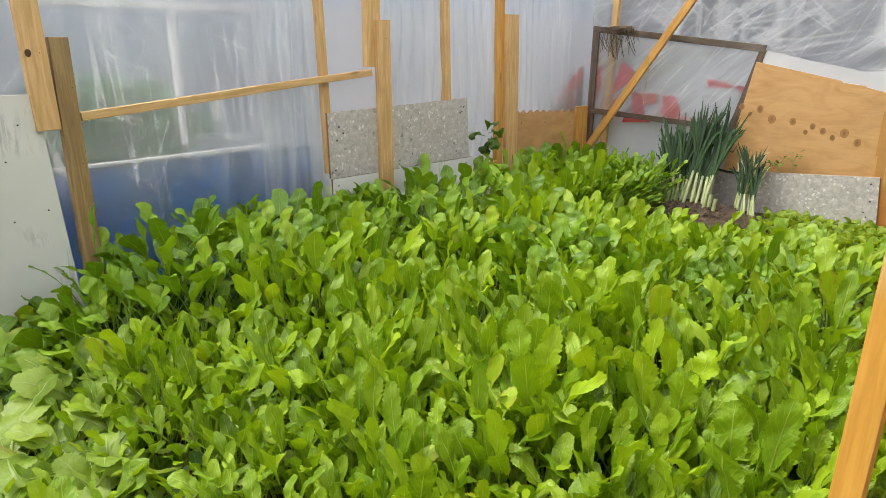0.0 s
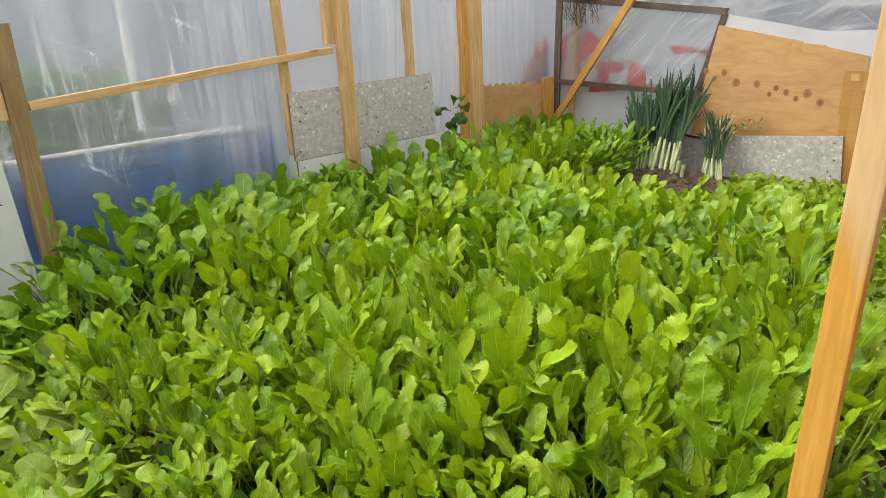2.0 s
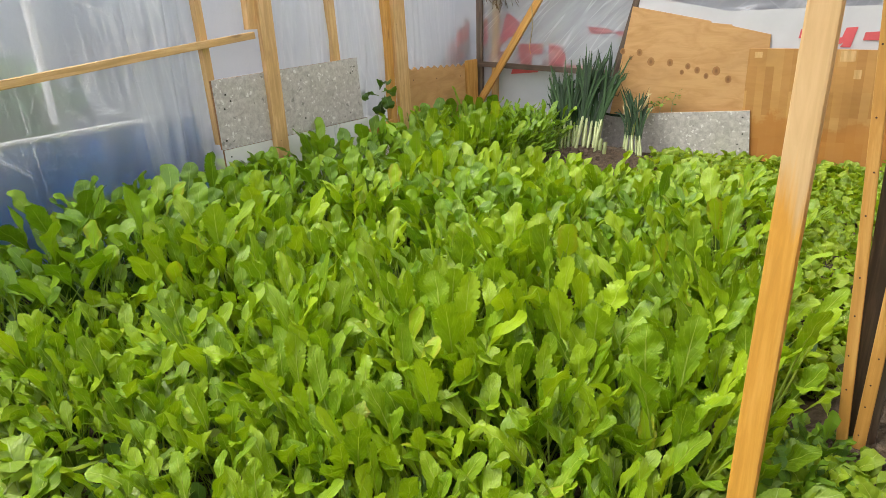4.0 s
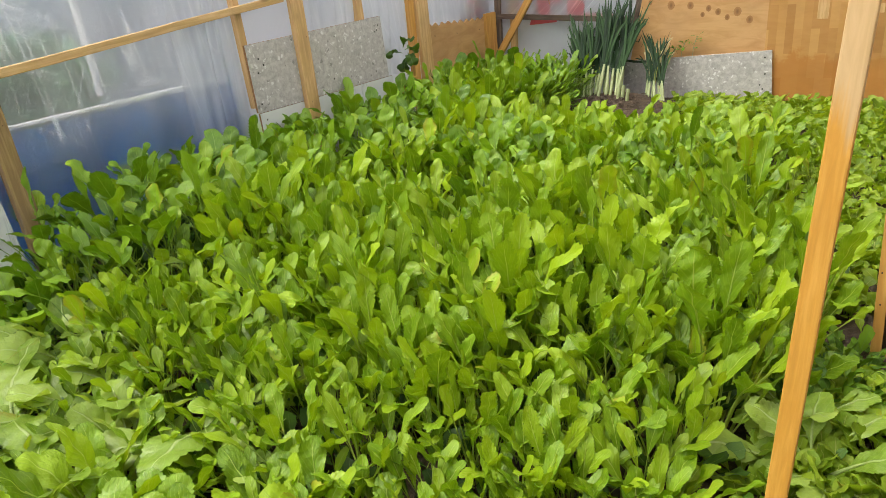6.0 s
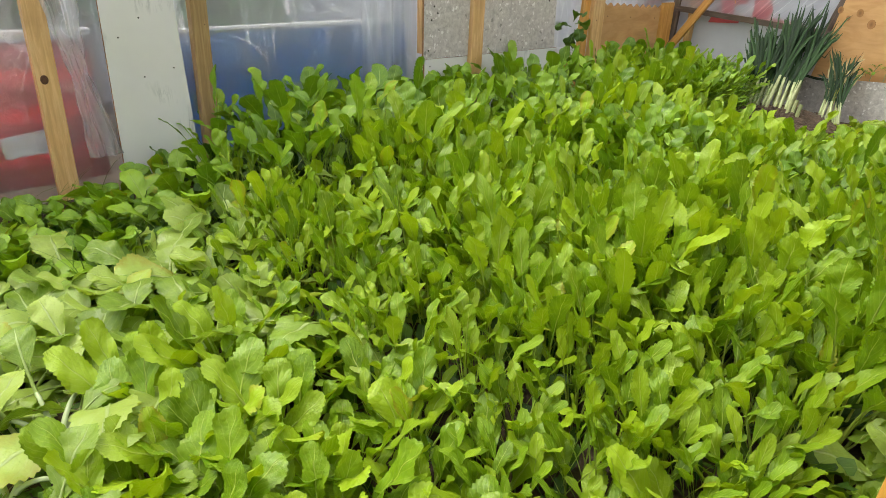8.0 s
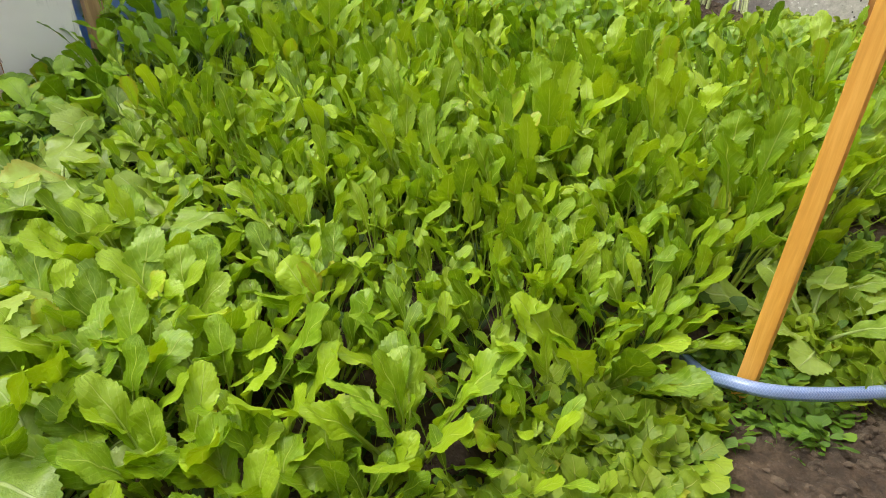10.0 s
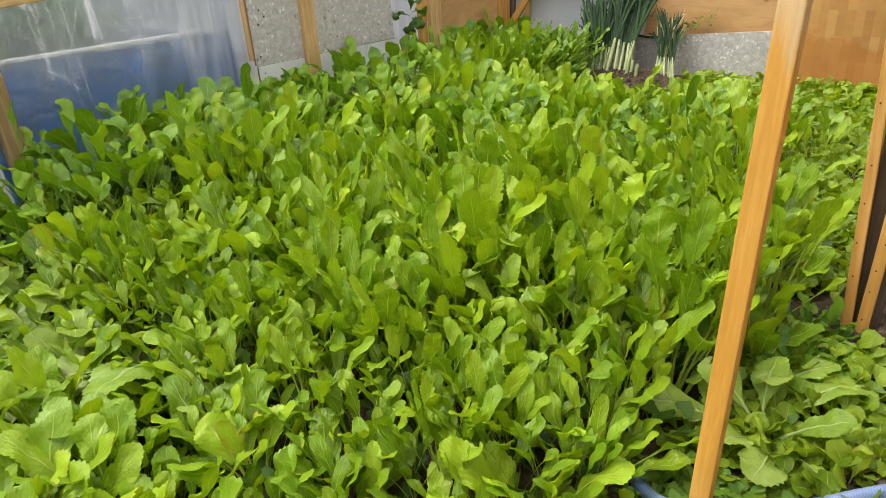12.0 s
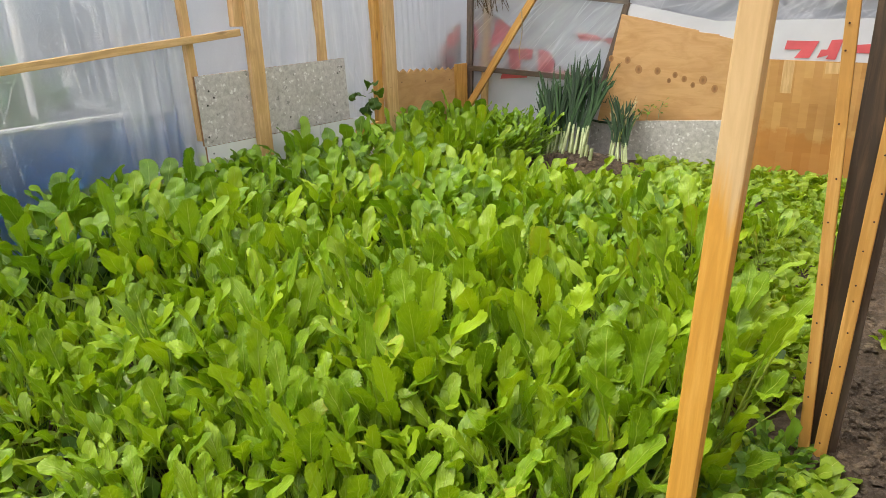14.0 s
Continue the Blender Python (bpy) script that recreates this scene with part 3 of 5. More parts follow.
def wall_stud(y0, y1, z0, z1, x, d, mat, label, seed, lean=0.0, name="wall_stud", nails=0):
    return timber(name, (x, (y0 + y1) / 2, z0), (x, (y0 + y1) / 2 + lean, z1), y1 - y0, d, mat, X1, label, "stud", STUDS, seed, nails=nails)


wall_stud(0.585, 0.70, 0.0, 2.15, WX + 0.0, 0.05, PINE, "broad yellow pine stud with worn edges", 1)
knotty = wall_stud(0.945, 1.032, 0.0, 2.15, WX + 0.0, 0.05, PINE, "yellow pine stud with a dark open knot", 2)
upper = wall_stud(1.535, 1.63, 0.90, 2.15, WX + 0.03, 0.05, PINE, "pine stud ending above a white panel, with a dark knot", 3, -0.02, nails=3)
wall_stud(1.64, 1.722, 0.0, 1.29, WX + 0.01, 0.05, PINE_DARK, "short brown weathered post", 4, 0.0, "weathered_post", nails=3)
wall_stud(3.09, 3.135, 0.5, 2.15, WX - 0.02, 0.045, PINE, "slim pine stud behind a rail", 5, -0.03)
wall_stud(3.415, 3.53, 1.125, 2.15, WX - 0.005, 0.045, PINE, "pine stud standing on the end of a rail", 6, 0.02)
wall_stud(3.47, 3.575, 0.0, 1.405, WX + 0.035, 0.035, PINE, "pine post in front of a speckled panel", 7, 0.01, "pine_post", nails=4)
wall_stud(4.14, 4.20, 0.5, 2.15, WX - 0.02, 0.045, PINE, "slim pine stud behind a panel", 8, -0.03)
wall_stud(4.70, 4.765, 0.0, 2.15, WX - 0.01, 0.05, PINE_ORANGE, "pine stud beside a wider post", 9)
wall_stud(4.77, 4.91, 0.0, 1.475, WX + 0.03, 0.035, PINE, "wide pine post near the corner", 10, -0.01, "pine_post", nails=3)
wall_stud(5.76, 5.93, 0.0, 0.74, WX + 0.03, 0.03, PINE_ORANGE, "short orange pine plank in the corner", 11, 0.0, "short_plank")


def timber_knot(root, x, y, z, r, mat=None):
    """A dark knot in the face of a timber."""
    bm = bmesh.new()
    bmesh.ops.create_cone(bm, cap_ends=True, segments=14, radius1=1, radius2=0.92, depth=1)
    for v in bm.verts:
        c = v.co.copy()
        v.co = (x + c.x * r * 0.8, y + c.z * 0.0015, z + c.y * r)
    bmesh.ops.recalc_face_normals(bm, faces=bm.faces)
    part("knot", bm, mat or KNOT_DARK, root, "dark knot")


KNOT_DARK = plain("dark_knot", (0.09, 0.04, 0.018), 0.6, 0.5, 90)
timber_knot(knotty, 0.012, 0.0255, 0.545, 0.02)
timber_knot(upper, 0.028, 0.0255, 0.325, 0.016)
timber("rail", (WX + 0.02, 1.725, 0.948), (WX + 0.02, 3.44, 1.094), 0.04, 0.035, PINE, X1, "thin rough pine rail nailed across the studs", "rail", seed=12)
timber("rail", (WX, 1.03, 0.905), (WX, 1.24, 0.912), 0.035, 0.035, PINE, X1, "short pine rail between stud and panel", "rail", seed=13)
timber("rail", (WX, -1.2, 0.88), (WX, 0.95, 0.905), 0.035, 0.03, PINE, X1, "pine rail between studs", "rail", seed=14)
timber("low_plank", (WX + 0.0, 4.43, 0.32), (WX + 0.0, 4.72, 0.35), 0.09, 0.03, PINE_ORANGE, X1, "short orange plank low on the wall", "plank", seed=15)

white = board("white_laminate_board", [(1.238, -0.02), (1.612, -0.02), (1.555, 1.053), (1.238, 1.062)], -0.025, 0.018, WHITE_BOARD, "scratched white laminate panel with brown chipboard edge", "panel", CHIP_EDGE, west(WX + 0.0))
for k, (px, pz) in enumerate(((1.40, 0.78), (1.47, 0.93), (1.53, 0.55), (1.39, 0.52), (1.56, 0.93), (1.30, 0.70))):
    disc(white, "screw", px, -0.0258, pz, 0.004, 0.004, SCREW)
gran = board("worktop_offcut", [(3.092, 0.472), (4.358, 0.462), (4.338, 0.888), (3.088, 0.868)], -0.022, 0.018, TERRAZZO, "grey speckled laminate board with bare chipboard edges", "panel", CHIP_EDGE, west(WX + 0.0))
for px, pz in ((3.17, 0.78), (3.20, 0.74), (3.15, 0.70), (4.28, 0.80), (4.30, 0.83), (4.26, 0.79), (3.78, 0.55), (4.22, 0.52), (3.13, 0.52)):
    disc(gran, "screw_hole", px, -0.0228, pz, 0.006, 0.006, SCREW)
low_white = board("white_board", [(3.11, 0.02), (4.42, 0.02), (4.405, 0.458), (3.105, 0.466)], -0.018, 0.016, WHITE_BOARD, "white laminate board under a speckled panel", "panel", CHIP_EDGE, west(WX + 0.0))
for px, pz in ((3.15, 0.42), (3.17, 0.39), (3.14, 0.35), (4.33, 0.42)):
    disc(low_white, "screw_hole", px, -0.0188, pz, 0.005, 0.005, SCREW)


def toothed(x0, x1, z_left, z_right, z_low, n):
    """The outline of a board with a torn, scalloped upper edge."""
    pts = [(x0, z_low), (x1, z_low)]
    rng = random.Random(3)
    for k in range(n * 2, -1, -1):
        a = k / (n * 2)
        pts.append((x0 + (x1 - x0) * a, z_left + (z_right - z_left) * a - (0.022 + rng.uniform(0, 0.012) if k % 2 else 0.0)))
    return pts


offcut = board("small_plywood", toothed(4.92, 5.74, 0.765, 0.72, 0.02, 9), -0.03, 0.012, PLY, "orange plywood offcut with a scalloped upper edge", "board", CHIP_EDGE, west(WX + 0.0))

for px, pz in ((4.98, 0.66), (5.30, 0.64), (5.66, 0.62), (5.0, 0.42)):
    disc(offcut, "screw", px, -0.0308, pz, 0.005, 0.005, SCREW)

# ---- north wall: old frame, plywood, speckled board, banner, brace ----
FR = tagged(new("old_frame"), "old grey-brown wooden window frame covered with film", "frame")
FR.matrix_world = Matrix.Translation((-2.04, BY - 0.02, 0.69))


def frame_bar(name, a, b, w, d=0.035, mat=OLD_WOOD, seed=0):
    a, b = Vector((a[0], 0, a[1])), Vector((b[0], 0, b[1]))
    z = (b - a).normalized()
    y = Vector((0, -1, 0))
    x = y.cross(z)
    ob = part(name, box_bm(-w / 2, w / 2, -d / 2, d / 2, 0, (b - a).length, 0.003, 6, 0.003, seed), mat, FR)
    ob.matrix_local = Matrix.Translation(a) @ Matrix((x, y, z)).transposed().to_4x4()


frame_bar("stile", (0.02, -0.6), (0.065, 0.715), 0.06, seed=1)
frame_bar("stile", (1.30, -0.1), (1.475, 0.515), 0.05, seed=2)
frame_bar("top_rail", (0.04, 0.70), (1.485, 0.525), 0.05, 0.04, seed=3)
frame_bar("lower_rail", (0.03, 0.005), (1.36, -0.075), 0.045, seed=4)

timber("diagonal_brace", (-1.97, BY - 0.10, 0.36), (-0.90, BY - 0.10, 1.87), 0.06, 0.035, PINE_ORANGE, (0, -1, 0), "orange pine brace running diagonally up the corner", "brace", seed=21)
timber("wall_stud", (-1.90, BY + 0.035, 0.0), (-1.80, BY + 0.035, 2.15), 0.055, 0.045, PINE, (0, -1, 0), "pine stud behind the old frame", "stud", "studs of the north wall", 22)
timber("wall_stud", (1.42, BY + 0.035, 0.0), (1.42, BY + 0.035, 2.15), 0.055, 0.045, PINE, (0, -1, 0), "pine stud at the end of the boards", "stud", "studs of the north wall", 23)

ply = board("plywood_sheet", [(-0.81, 0.02), (0.38, 0.02), (0.394, 0.895), (0.135, 0.958), (0.13, 0.968), (-0.013, 0.985), (-0.018, 0.998), (-0.60, 1.122)], BY - 0.045, 0.012, PLY, "yellow-brown plywood sheet with a row of dark knots", "plywood", CHIP_EDGE)
for px, pz, r in ((-0.666, 0.792, 0.021), (-0.601, 0.741, 0.016), (-0.532, 0.782, 0.024), (-0.439, 0.713, 0.028), (-0.293, 0.705, 0.024), (-0.2, 0.635, 0.016), (-0.158, 0.678, 0.02), (-0.088, 0.651, 0.021), (-0.021, 0.609, 0.018), (0.049, 0.646, 0.028), (0.137, 0.587, 0.024)):
    disc(ply, "knot", px, BY - 0.0456, pz, r, r * 1.2, KNOT)
ply2 = board("block_board", [(0.25, 0.0), (1.38, 0.0), (1.38, 0.775), (0.99, 0.787), (0.53, 0.80), (0.265, 0.805)], BY - 0.062, 0.014, PLY_BLOCK, "orange block board of short glued strips", "board", CHIP_EDGE)
for px, pz, w, h in ((0.612, 0.685, 0.07, 0.22), (0.88, 0.748, 0.09, 0.07), (0.95, 0.63, 0.045, 0.06), (0.33, 0.76, 0.05, 0.04)):
    bm = box_bm(px - w / 2, px + w / 2, BY - 0.0635, BY - 0.061, pz - h / 2, pz + h / 2, 0.0004)
    part("pale_strip", bm, PINE, ply2, "pale yellow strip in the board")
low = board("speckled_board", [(-0.80, -0.03), (0.345, -0.03), (0.315, 0.372), (-0.79, 0.30)], BY - 0.085, 0.018, TERRAZZO, "grey speckled laminate board leaning on plywood", "panel", CHIP_EDGE)
for px, pz in ((0.27, 0.32), (0.25, 0.12), (0.27, 0.09), (0.30, 0.07), (0.28, 0.20)):
    disc(low, "screw_hole", px, BY - 0.0858, pz, 0.006, 0.006, SCREW)


def flat(parent, name, outline, y, mat, label=""):
    bm = bmesh.new()
    bm.faces.new([bm.verts.new((x, y, z)) for x, z in outline])
    ex = bmesh.ops.extrude_face_region(bm, geom=list(bm.faces))
    bmesh.ops.translate(bm, verts=[v for v in ex["geom"] if isinstance(v, bmesh.types.BMVert)], vec=(0, 0.002, 0))
    bmesh.ops.recalc_face_normals(bm, faces=bm.faces)
    return part(name, bm, mat, parent, label)


# printed sheet hanging over the block board
ban = tagged(new("banner"), "white plastic sheet with broken red lettering, hung over boards", "banner")
flat(ban, "sheet", [(-0.56, 1.20), (-0.56, 1.08), (0.13, 0.92), (0.26, 0.77), (1.42, 0.74), (1.42, 1.06), (0.5, 1.06), (0.1, 1.06)], BY - 0.030, BANNER_WHITE)
for o in ([(0.576, 0.925), (0.772, 0.92), (0.726, 0.811), (0.633, 0.81), (0.671, 0.866), (0.566, 0.865)],
          [(0.77, 0.811), (0.79, 0.866), (0.826, 0.866), (0.844, 0.927), (0.912, 0.931), (0.882, 0.801), (0.822, 0.804), (0.838, 0.83)],
          [(0.956, 0.895), (1.10, 0.902), (1.09, 0.842), (0.947, 0.845)]):
    flat(ban, "red_mark", o, BY - 0.0342, RED, "faded red printed mark")
# printed sheet outside the film, seen through it in the corner
back = tagged(new("hung_sheet"), "white sheet with bold red printed shapes behind the frame", "banner")
flat(back, "sheet", [(-2.03, 0.0), (-0.55, 0.0), (-0.55, 1.0), (-0.62, 1.15), (-1.2, 1.24), (-2.03, 1.34)], BY + 0.066, BANNER_WHITE)
for o in ([(-2.02, 1.038), (-1.944, 1.097), (-1.963, 0.868), (-2.02, 0.83)], [(-1.847, 0.832), (-1.767, 1.103), (-1.735, 1.113), (-1.582, 0.997), (-1.71, 0.924)],
          [(-1.923, 0.78), (-1.744, 0.802), (-1.804, 0.702), (-1.952, 0.694)], [(-1.65, 0.854), (-1.404, 0.853), (-1.422, 0.769), (-1.526, 0.764), (-1.518, 0.669), (-1.625, 0.672)],
          [(-1.706, 0.658), (-1.464, 0.648), (-1.461, 0.615), (-1.729, 0.598)], [(-1.354, 0.855), (-1.253, 0.836), (-1.194, 0.733), (-1.259, 0.637), (-1.36, 0.645)],
          [(-1.007, 0.986), (-0.825, 0.96), (-0.787, 0.927), (-0.978, 0.921)], [(-0.779, 0.936), (-0.673, 0.943), (-0.722, 0.886)], [(-1.239, 0.685), (-0.927, 0.658), (-0.991, 0.609), (-1.257, 0.623)]):
    flat(back, "red_shape", o, BY + 0.062, RED, "faded red printed shape")
side = tagged(new("hung_cloth"), "white sheet with red streaks hung in the corner", "banner")
for nm, o, mat, dx in (("sheet", [(5.5, 0.0), (6.03, 0.0), (6.03, 1.12), (5.75, 1.0), (5.5, 0.8)], BANNER_WHITE, 0.0), ("red_streak", [(5.62, 0.77), (6.0, 0.93), (6.0, 1.07), (5.64, 0.86)], RED, -0.004), ("red_streak", [(5.62, 0.70), (5.9, 0.75), (5.9, 0.80), (5.64, 0.735)], RED, -0.004)):
    ob = flat(side, nm, o, dx, mat)
side.matrix_world = west(WX - 0.10)

# ---- posts by the path ----
PATHPOSTS = "posts beside the path"
timber("path_post", (1.117, 1.572, -0.02), (1.195, 1.572, 2.2), 0.037, 0.042, PINE_DAMP, (0, -1, 0), "orange-yellow planed pine post standing in the bed edge", "post", PATHPOSTS, 31, 0.003, nails=0)
timber("path_post", (1.246, 2.475, -0.02), (1.144, 2.475, 2.2), 0.028, 0.02, PINE_ORANGE, (0, -1, 0), "orange pine post with nail holes along it", "post", PATHPOSTS, 32, 0.003, nails=18)
timber("path_post", (1.281, 2.465, -0.02), (1.332, 2.465, 2.2), 0.031, 0.025, PINE_ORANGE, (0, -1, 0), "orange pine post leaning away, studded with nails", "post", PATHPOSTS, 33, 0.003, nails=30)
timber("dark_post", (1.268, 2.520, -0.02), (1.262, 2.520, 2.2), 0.062, 0.04, BLACK_WOOD, (0, -1, 0), "dark brown rotten board between two pine posts", "post", PATHPOSTS, 34, 0.004)
timber("dark_post", (1.302, 2.505, -0.02), (1.352, 2.505, 2.2), 0.030, 0.04, OLD_WOOD, (0, -1, 0), "brown weathered post behind pine posts", "post", PATHPOSTS, 35, 0.004)

# ---- outside, seen through the film ----
tarp = tagged(new("blue_tarp"), "blue tarpaulin stretched low outside the film", "tarp")
bm = bmesh.new()
for j in range(9):
    for i in range(41):
        y, z = 1.44 + 1.61 * i / 40, -0.02 + 0.70 * j / 8
        bm.verts.new((WX - 0.115 + 0.03 * noise.noise(Vector((y * 4 + z * 6, z * 5 - y * 3, 2))) + 0.014 * noise.noise(Vector((y * 14 + z * 9, z * 12 - y * 8, 5))), y, z + 0.012 * noise.noise(Vector((y * 2, 0, 7)))))
bm.verts.ensure_lookup_table()
for j in range(8):
    for i in range(40):
        bm.faces.new([bm.verts[j * 41 + i], bm.verts[j * 41 + i + 1], bm.verts[(j + 1) * 41 + i + 1], bm.verts[(j + 1) * 41 + i]])
bmesh.ops.solidify(bm, geom=list(bm.faces), thickness=0.004)
part("sheet", bm, TARP_BLUE, tarp)
part("hem", box_bm(-0.01, 0.01, -0.81, 0.72, -0.009, 0.009, 0.004), WHITE_PAINT, tarp, "pale hem of the sheet").location = (WX - 0.13, 2.24, 0.70)

blanket = tagged(new("red_blanket"), "dusty red cloth hanging outside in soft folds", "cloth")
bm = bmesh.new()
for j in range(21):
    for i in range(41):
        y, z = -1.2 + 2.42 * i / 40, 0.04 + 0.64 * j / 20
        d = 0.03 * math.sin(z * 34 + 1.5 * noise.noise(Vector((y * 2, z * 3, 5)))) + 0.03 * noise.noise(Vector((y * 2, z * 6, 1)))
        bm.verts.new((WX - 0.17 + d, y, z))
bm.verts.ensure_lookup_table()
for j in range(20):
    for i in range(40):
        bm.faces.new([bm.verts[j * 41 + i], bm.verts[j * 41 + i + 1], bm.verts[(j + 1) * 41 + i + 1], bm.verts[(j + 1) * 41 + i]])
bmesh.ops.solidify(bm, geom=list(bm.faces), thickness=0.006)
ob = part("cloth", bm, TARP_RED, blanket)
for p in ob.data.polygons:
    p.use_smooth = True
board("white_card", [(0.78, 0.20), (1.05, 0.21), (1.05, 0.32), (0.78, 0.295)], 0.0, 0.004, PAPER, "white card tucked behind a stud", "card", None, west(WX - 0.075))
timber("outside_batten", (WX - 0.2, -1.2, 0.71), (WX - 0.2, 1.24, 0.71), 0.03, 0.03, WHITE_PAINT, X1, "white batten outside the film", "batten", seed=40)

# white glazed frame of a neighbouring porch
porch = tagged(new("outside_window_frame"), "white painted window frame outside the film", "window frame")
for nm, y0, y1, z0, z1 in (("rail", 0.4, 6.4, 1.445, 1.48), ("mullion", 2.37, 2.40, 0.72, 1.445), ("mullion", 1.2, 1.25, 0.72, 1.445), ("rail", 0.4, 6.4, 2.3, 2.35), ("mullion", 2.36, 2.41, 1.48, 2.3)):
    part(nm, box_bm(-0.02, 0.02, y0, y1, z0, z1, 0.004), WHITE_PAINT, porch).location = (WX - 0.45, 0, 0)

house = tagged(new("neighbouring_house"), "pale grey rendered house wall beyond the film", "house")
part("wall", box_bm(-4.6, -4.3, -4, 9.6, 0, 2.5, 0.01), HOUSE_WALL, house)
part("wall", box_bm(-4.4, -4.0, 4.4, 9.6, 0, 1.5, 0.01), HOUSE_WHITE, house, "low white rendered wall")
yard = tagged(new("back_house"), "pale house with dark windows behind the greenhouse", "house")
part("wall", box_bm(-4.0, 7.0, 9.6, 9.9, 0, 5.5, 0.01), HOUSE_GREY, yard)
for x0, x1, z0, z1 in ((-2.6, -1.5, 1.2, 2.8), (-0.4, 1.9, 1.3, 2.7), (2.8, 4.0, 1.2, 2.8)):
    w = part("window", box_bm(x0 - 0.08, x1 + 0.08, 9.52, 9.62, z0 - 0.08, z1 + 0.08, 0.01), WHITE_PAINT, yard)
    part("pane", box_bm(x0, x1, 9.50, 9.53, z0, z1, 0.004), DARK_PANE, w)
    part("mullion", box_bm((x0 + x1) / 2 - 0.03, (x0 + x1) / 2 + 0.03, 9.48, 9.50, z0, z1, 0.004), WHITE_PAINT, w)


def bush(name, label, centre, size, count, leaf, seed, mat):
    """A shrub: many small leaves round a few stems."""
    rng = np.random.RandomState(seed)
    root = tagged(new(name), label, "shrub")
    vs, fs = [], []
    for k in range(count):
        d = rng.normal(size=3)
        d /= np.linalg.norm(d)
        p = np.array(centre) + d * np.array(size) * rng.uniform(0.35, 1.0) ** 0.5 * (0.8 + 0.35 * noise.noise(Vector(d * 2.5)))
        a, b = rng.normal(size=3), rng.normal(size=3)
        a /= np.linalg.norm(a)
        b -= a * b.dot(a)
        b /= np.linalg.norm(b)
        l = leaf * rng.uniform(0.6, 1.3)
        o = len(vs)
        vs += [p - a * l, p + b * l * 0.4 - a * 0.2 * l, p + a * l, p - b * l * 0.4 - a * 0.2 * l]
        fs.append((o, o + 1, o + 2, o + 3))
    ob = new("crown", mesh_from("crown", vs, fs, mat, False))
    ob.parent = root
    for k in range(4):
        bm = box_bm(-0.012, 0.012, -0.012, 0.012, 0, centre[2], 0.004)
        st = part("stem", bm, PINE_DARK, root)
        st.location = (centre[0] + rng.uniform(-0.2, 0.2), centre[1] + rng.uniform(-0.3, 0.3), 0)


bush("outside_shrub", "green shrub blurred behind the film", (-3.8, 2.35, 0.72), (0.3, 0.9, 0.42), 2600, 0.05, 3, HEDGE)
bush("outside_shrub", "green shrub blurred behind the film", (-3.3, 1.2, 0.95), (0.3, 0.5, 0.4), 1200, 0.05, 4, HEDGE)


def drape(y0, y1, z0, x, seed, amp=0.016, freq=60.0):
    """A hanging length of film with vertical pleats."""
    nu, nv = int((y1 - y0) * 110), 22
    verts = []
    for j in range(nv + 1):
        t = j / nv
        for i in range(nu + 1):
            y = y0 + (y1 - y0) * i / nu
            ph = noise.noise(Vector((y * 3, t * 1.5, seed))) * 6
            d = amp * math.sin(y * freq + ph) * (0.4 + 0.6 * noise.noise(Vector((y * 5, t, seed + 3))) ** 2 * 4)
            verts.append((x + d, y + 0.02 * noise.noise(Vector((y * 4, t * 3, seed + 6))), z0 + (2.2 - z0) * t))
    w = nu + 1
    faces = [(j * w + i, j * w + i + 1, (j + 1) * w + i + 1, (j + 1) * w + i) for j in range(nv) for i in range(nu)]
    tagged(new("film_drape", mesh_from("film_drape", verts, faces, FILM_DRAPE)), "pleated length of polythene hanging against the wall", "film", "hanging lengths of film")


for k, (y0, y1, z0) in enumerate(((2.66, 3.06, 0.02), (3.60, 4.12, 0.86), (4.24, 4.70, 0.45), (4.93, 5.72, 0.70))):
    drape(y0, y1, z0, WX - 0.026, 30 + k)

verts, n = [], 36
for j in range(n + 1):
    for i in range(n + 1):
        a, b = i / n, j / n
        x = 0.05 + (1.33 + 0.10 * b) * a
        z = -0.02 - 0.08 * a + (0.72 - 0.10 * a) * b
        verts.append((x, 0.004 * noise.noise(Vector((x * 6 + z * 4, z * 3, 2))), z))
cover = new("film_cover", mesh_from("film_cover", verts, [(j * (n + 1) + i, j * (n + 1) + i + 1, (j + 1) * (n + 1) + i + 1, (j + 1) * (n + 1) + i) for j in range(n) for i in range(n)], FILM_CLEAR))
cover.parent = FR
tagged(cover, "creased clear film stretched over the frame")

# ---- plants ----


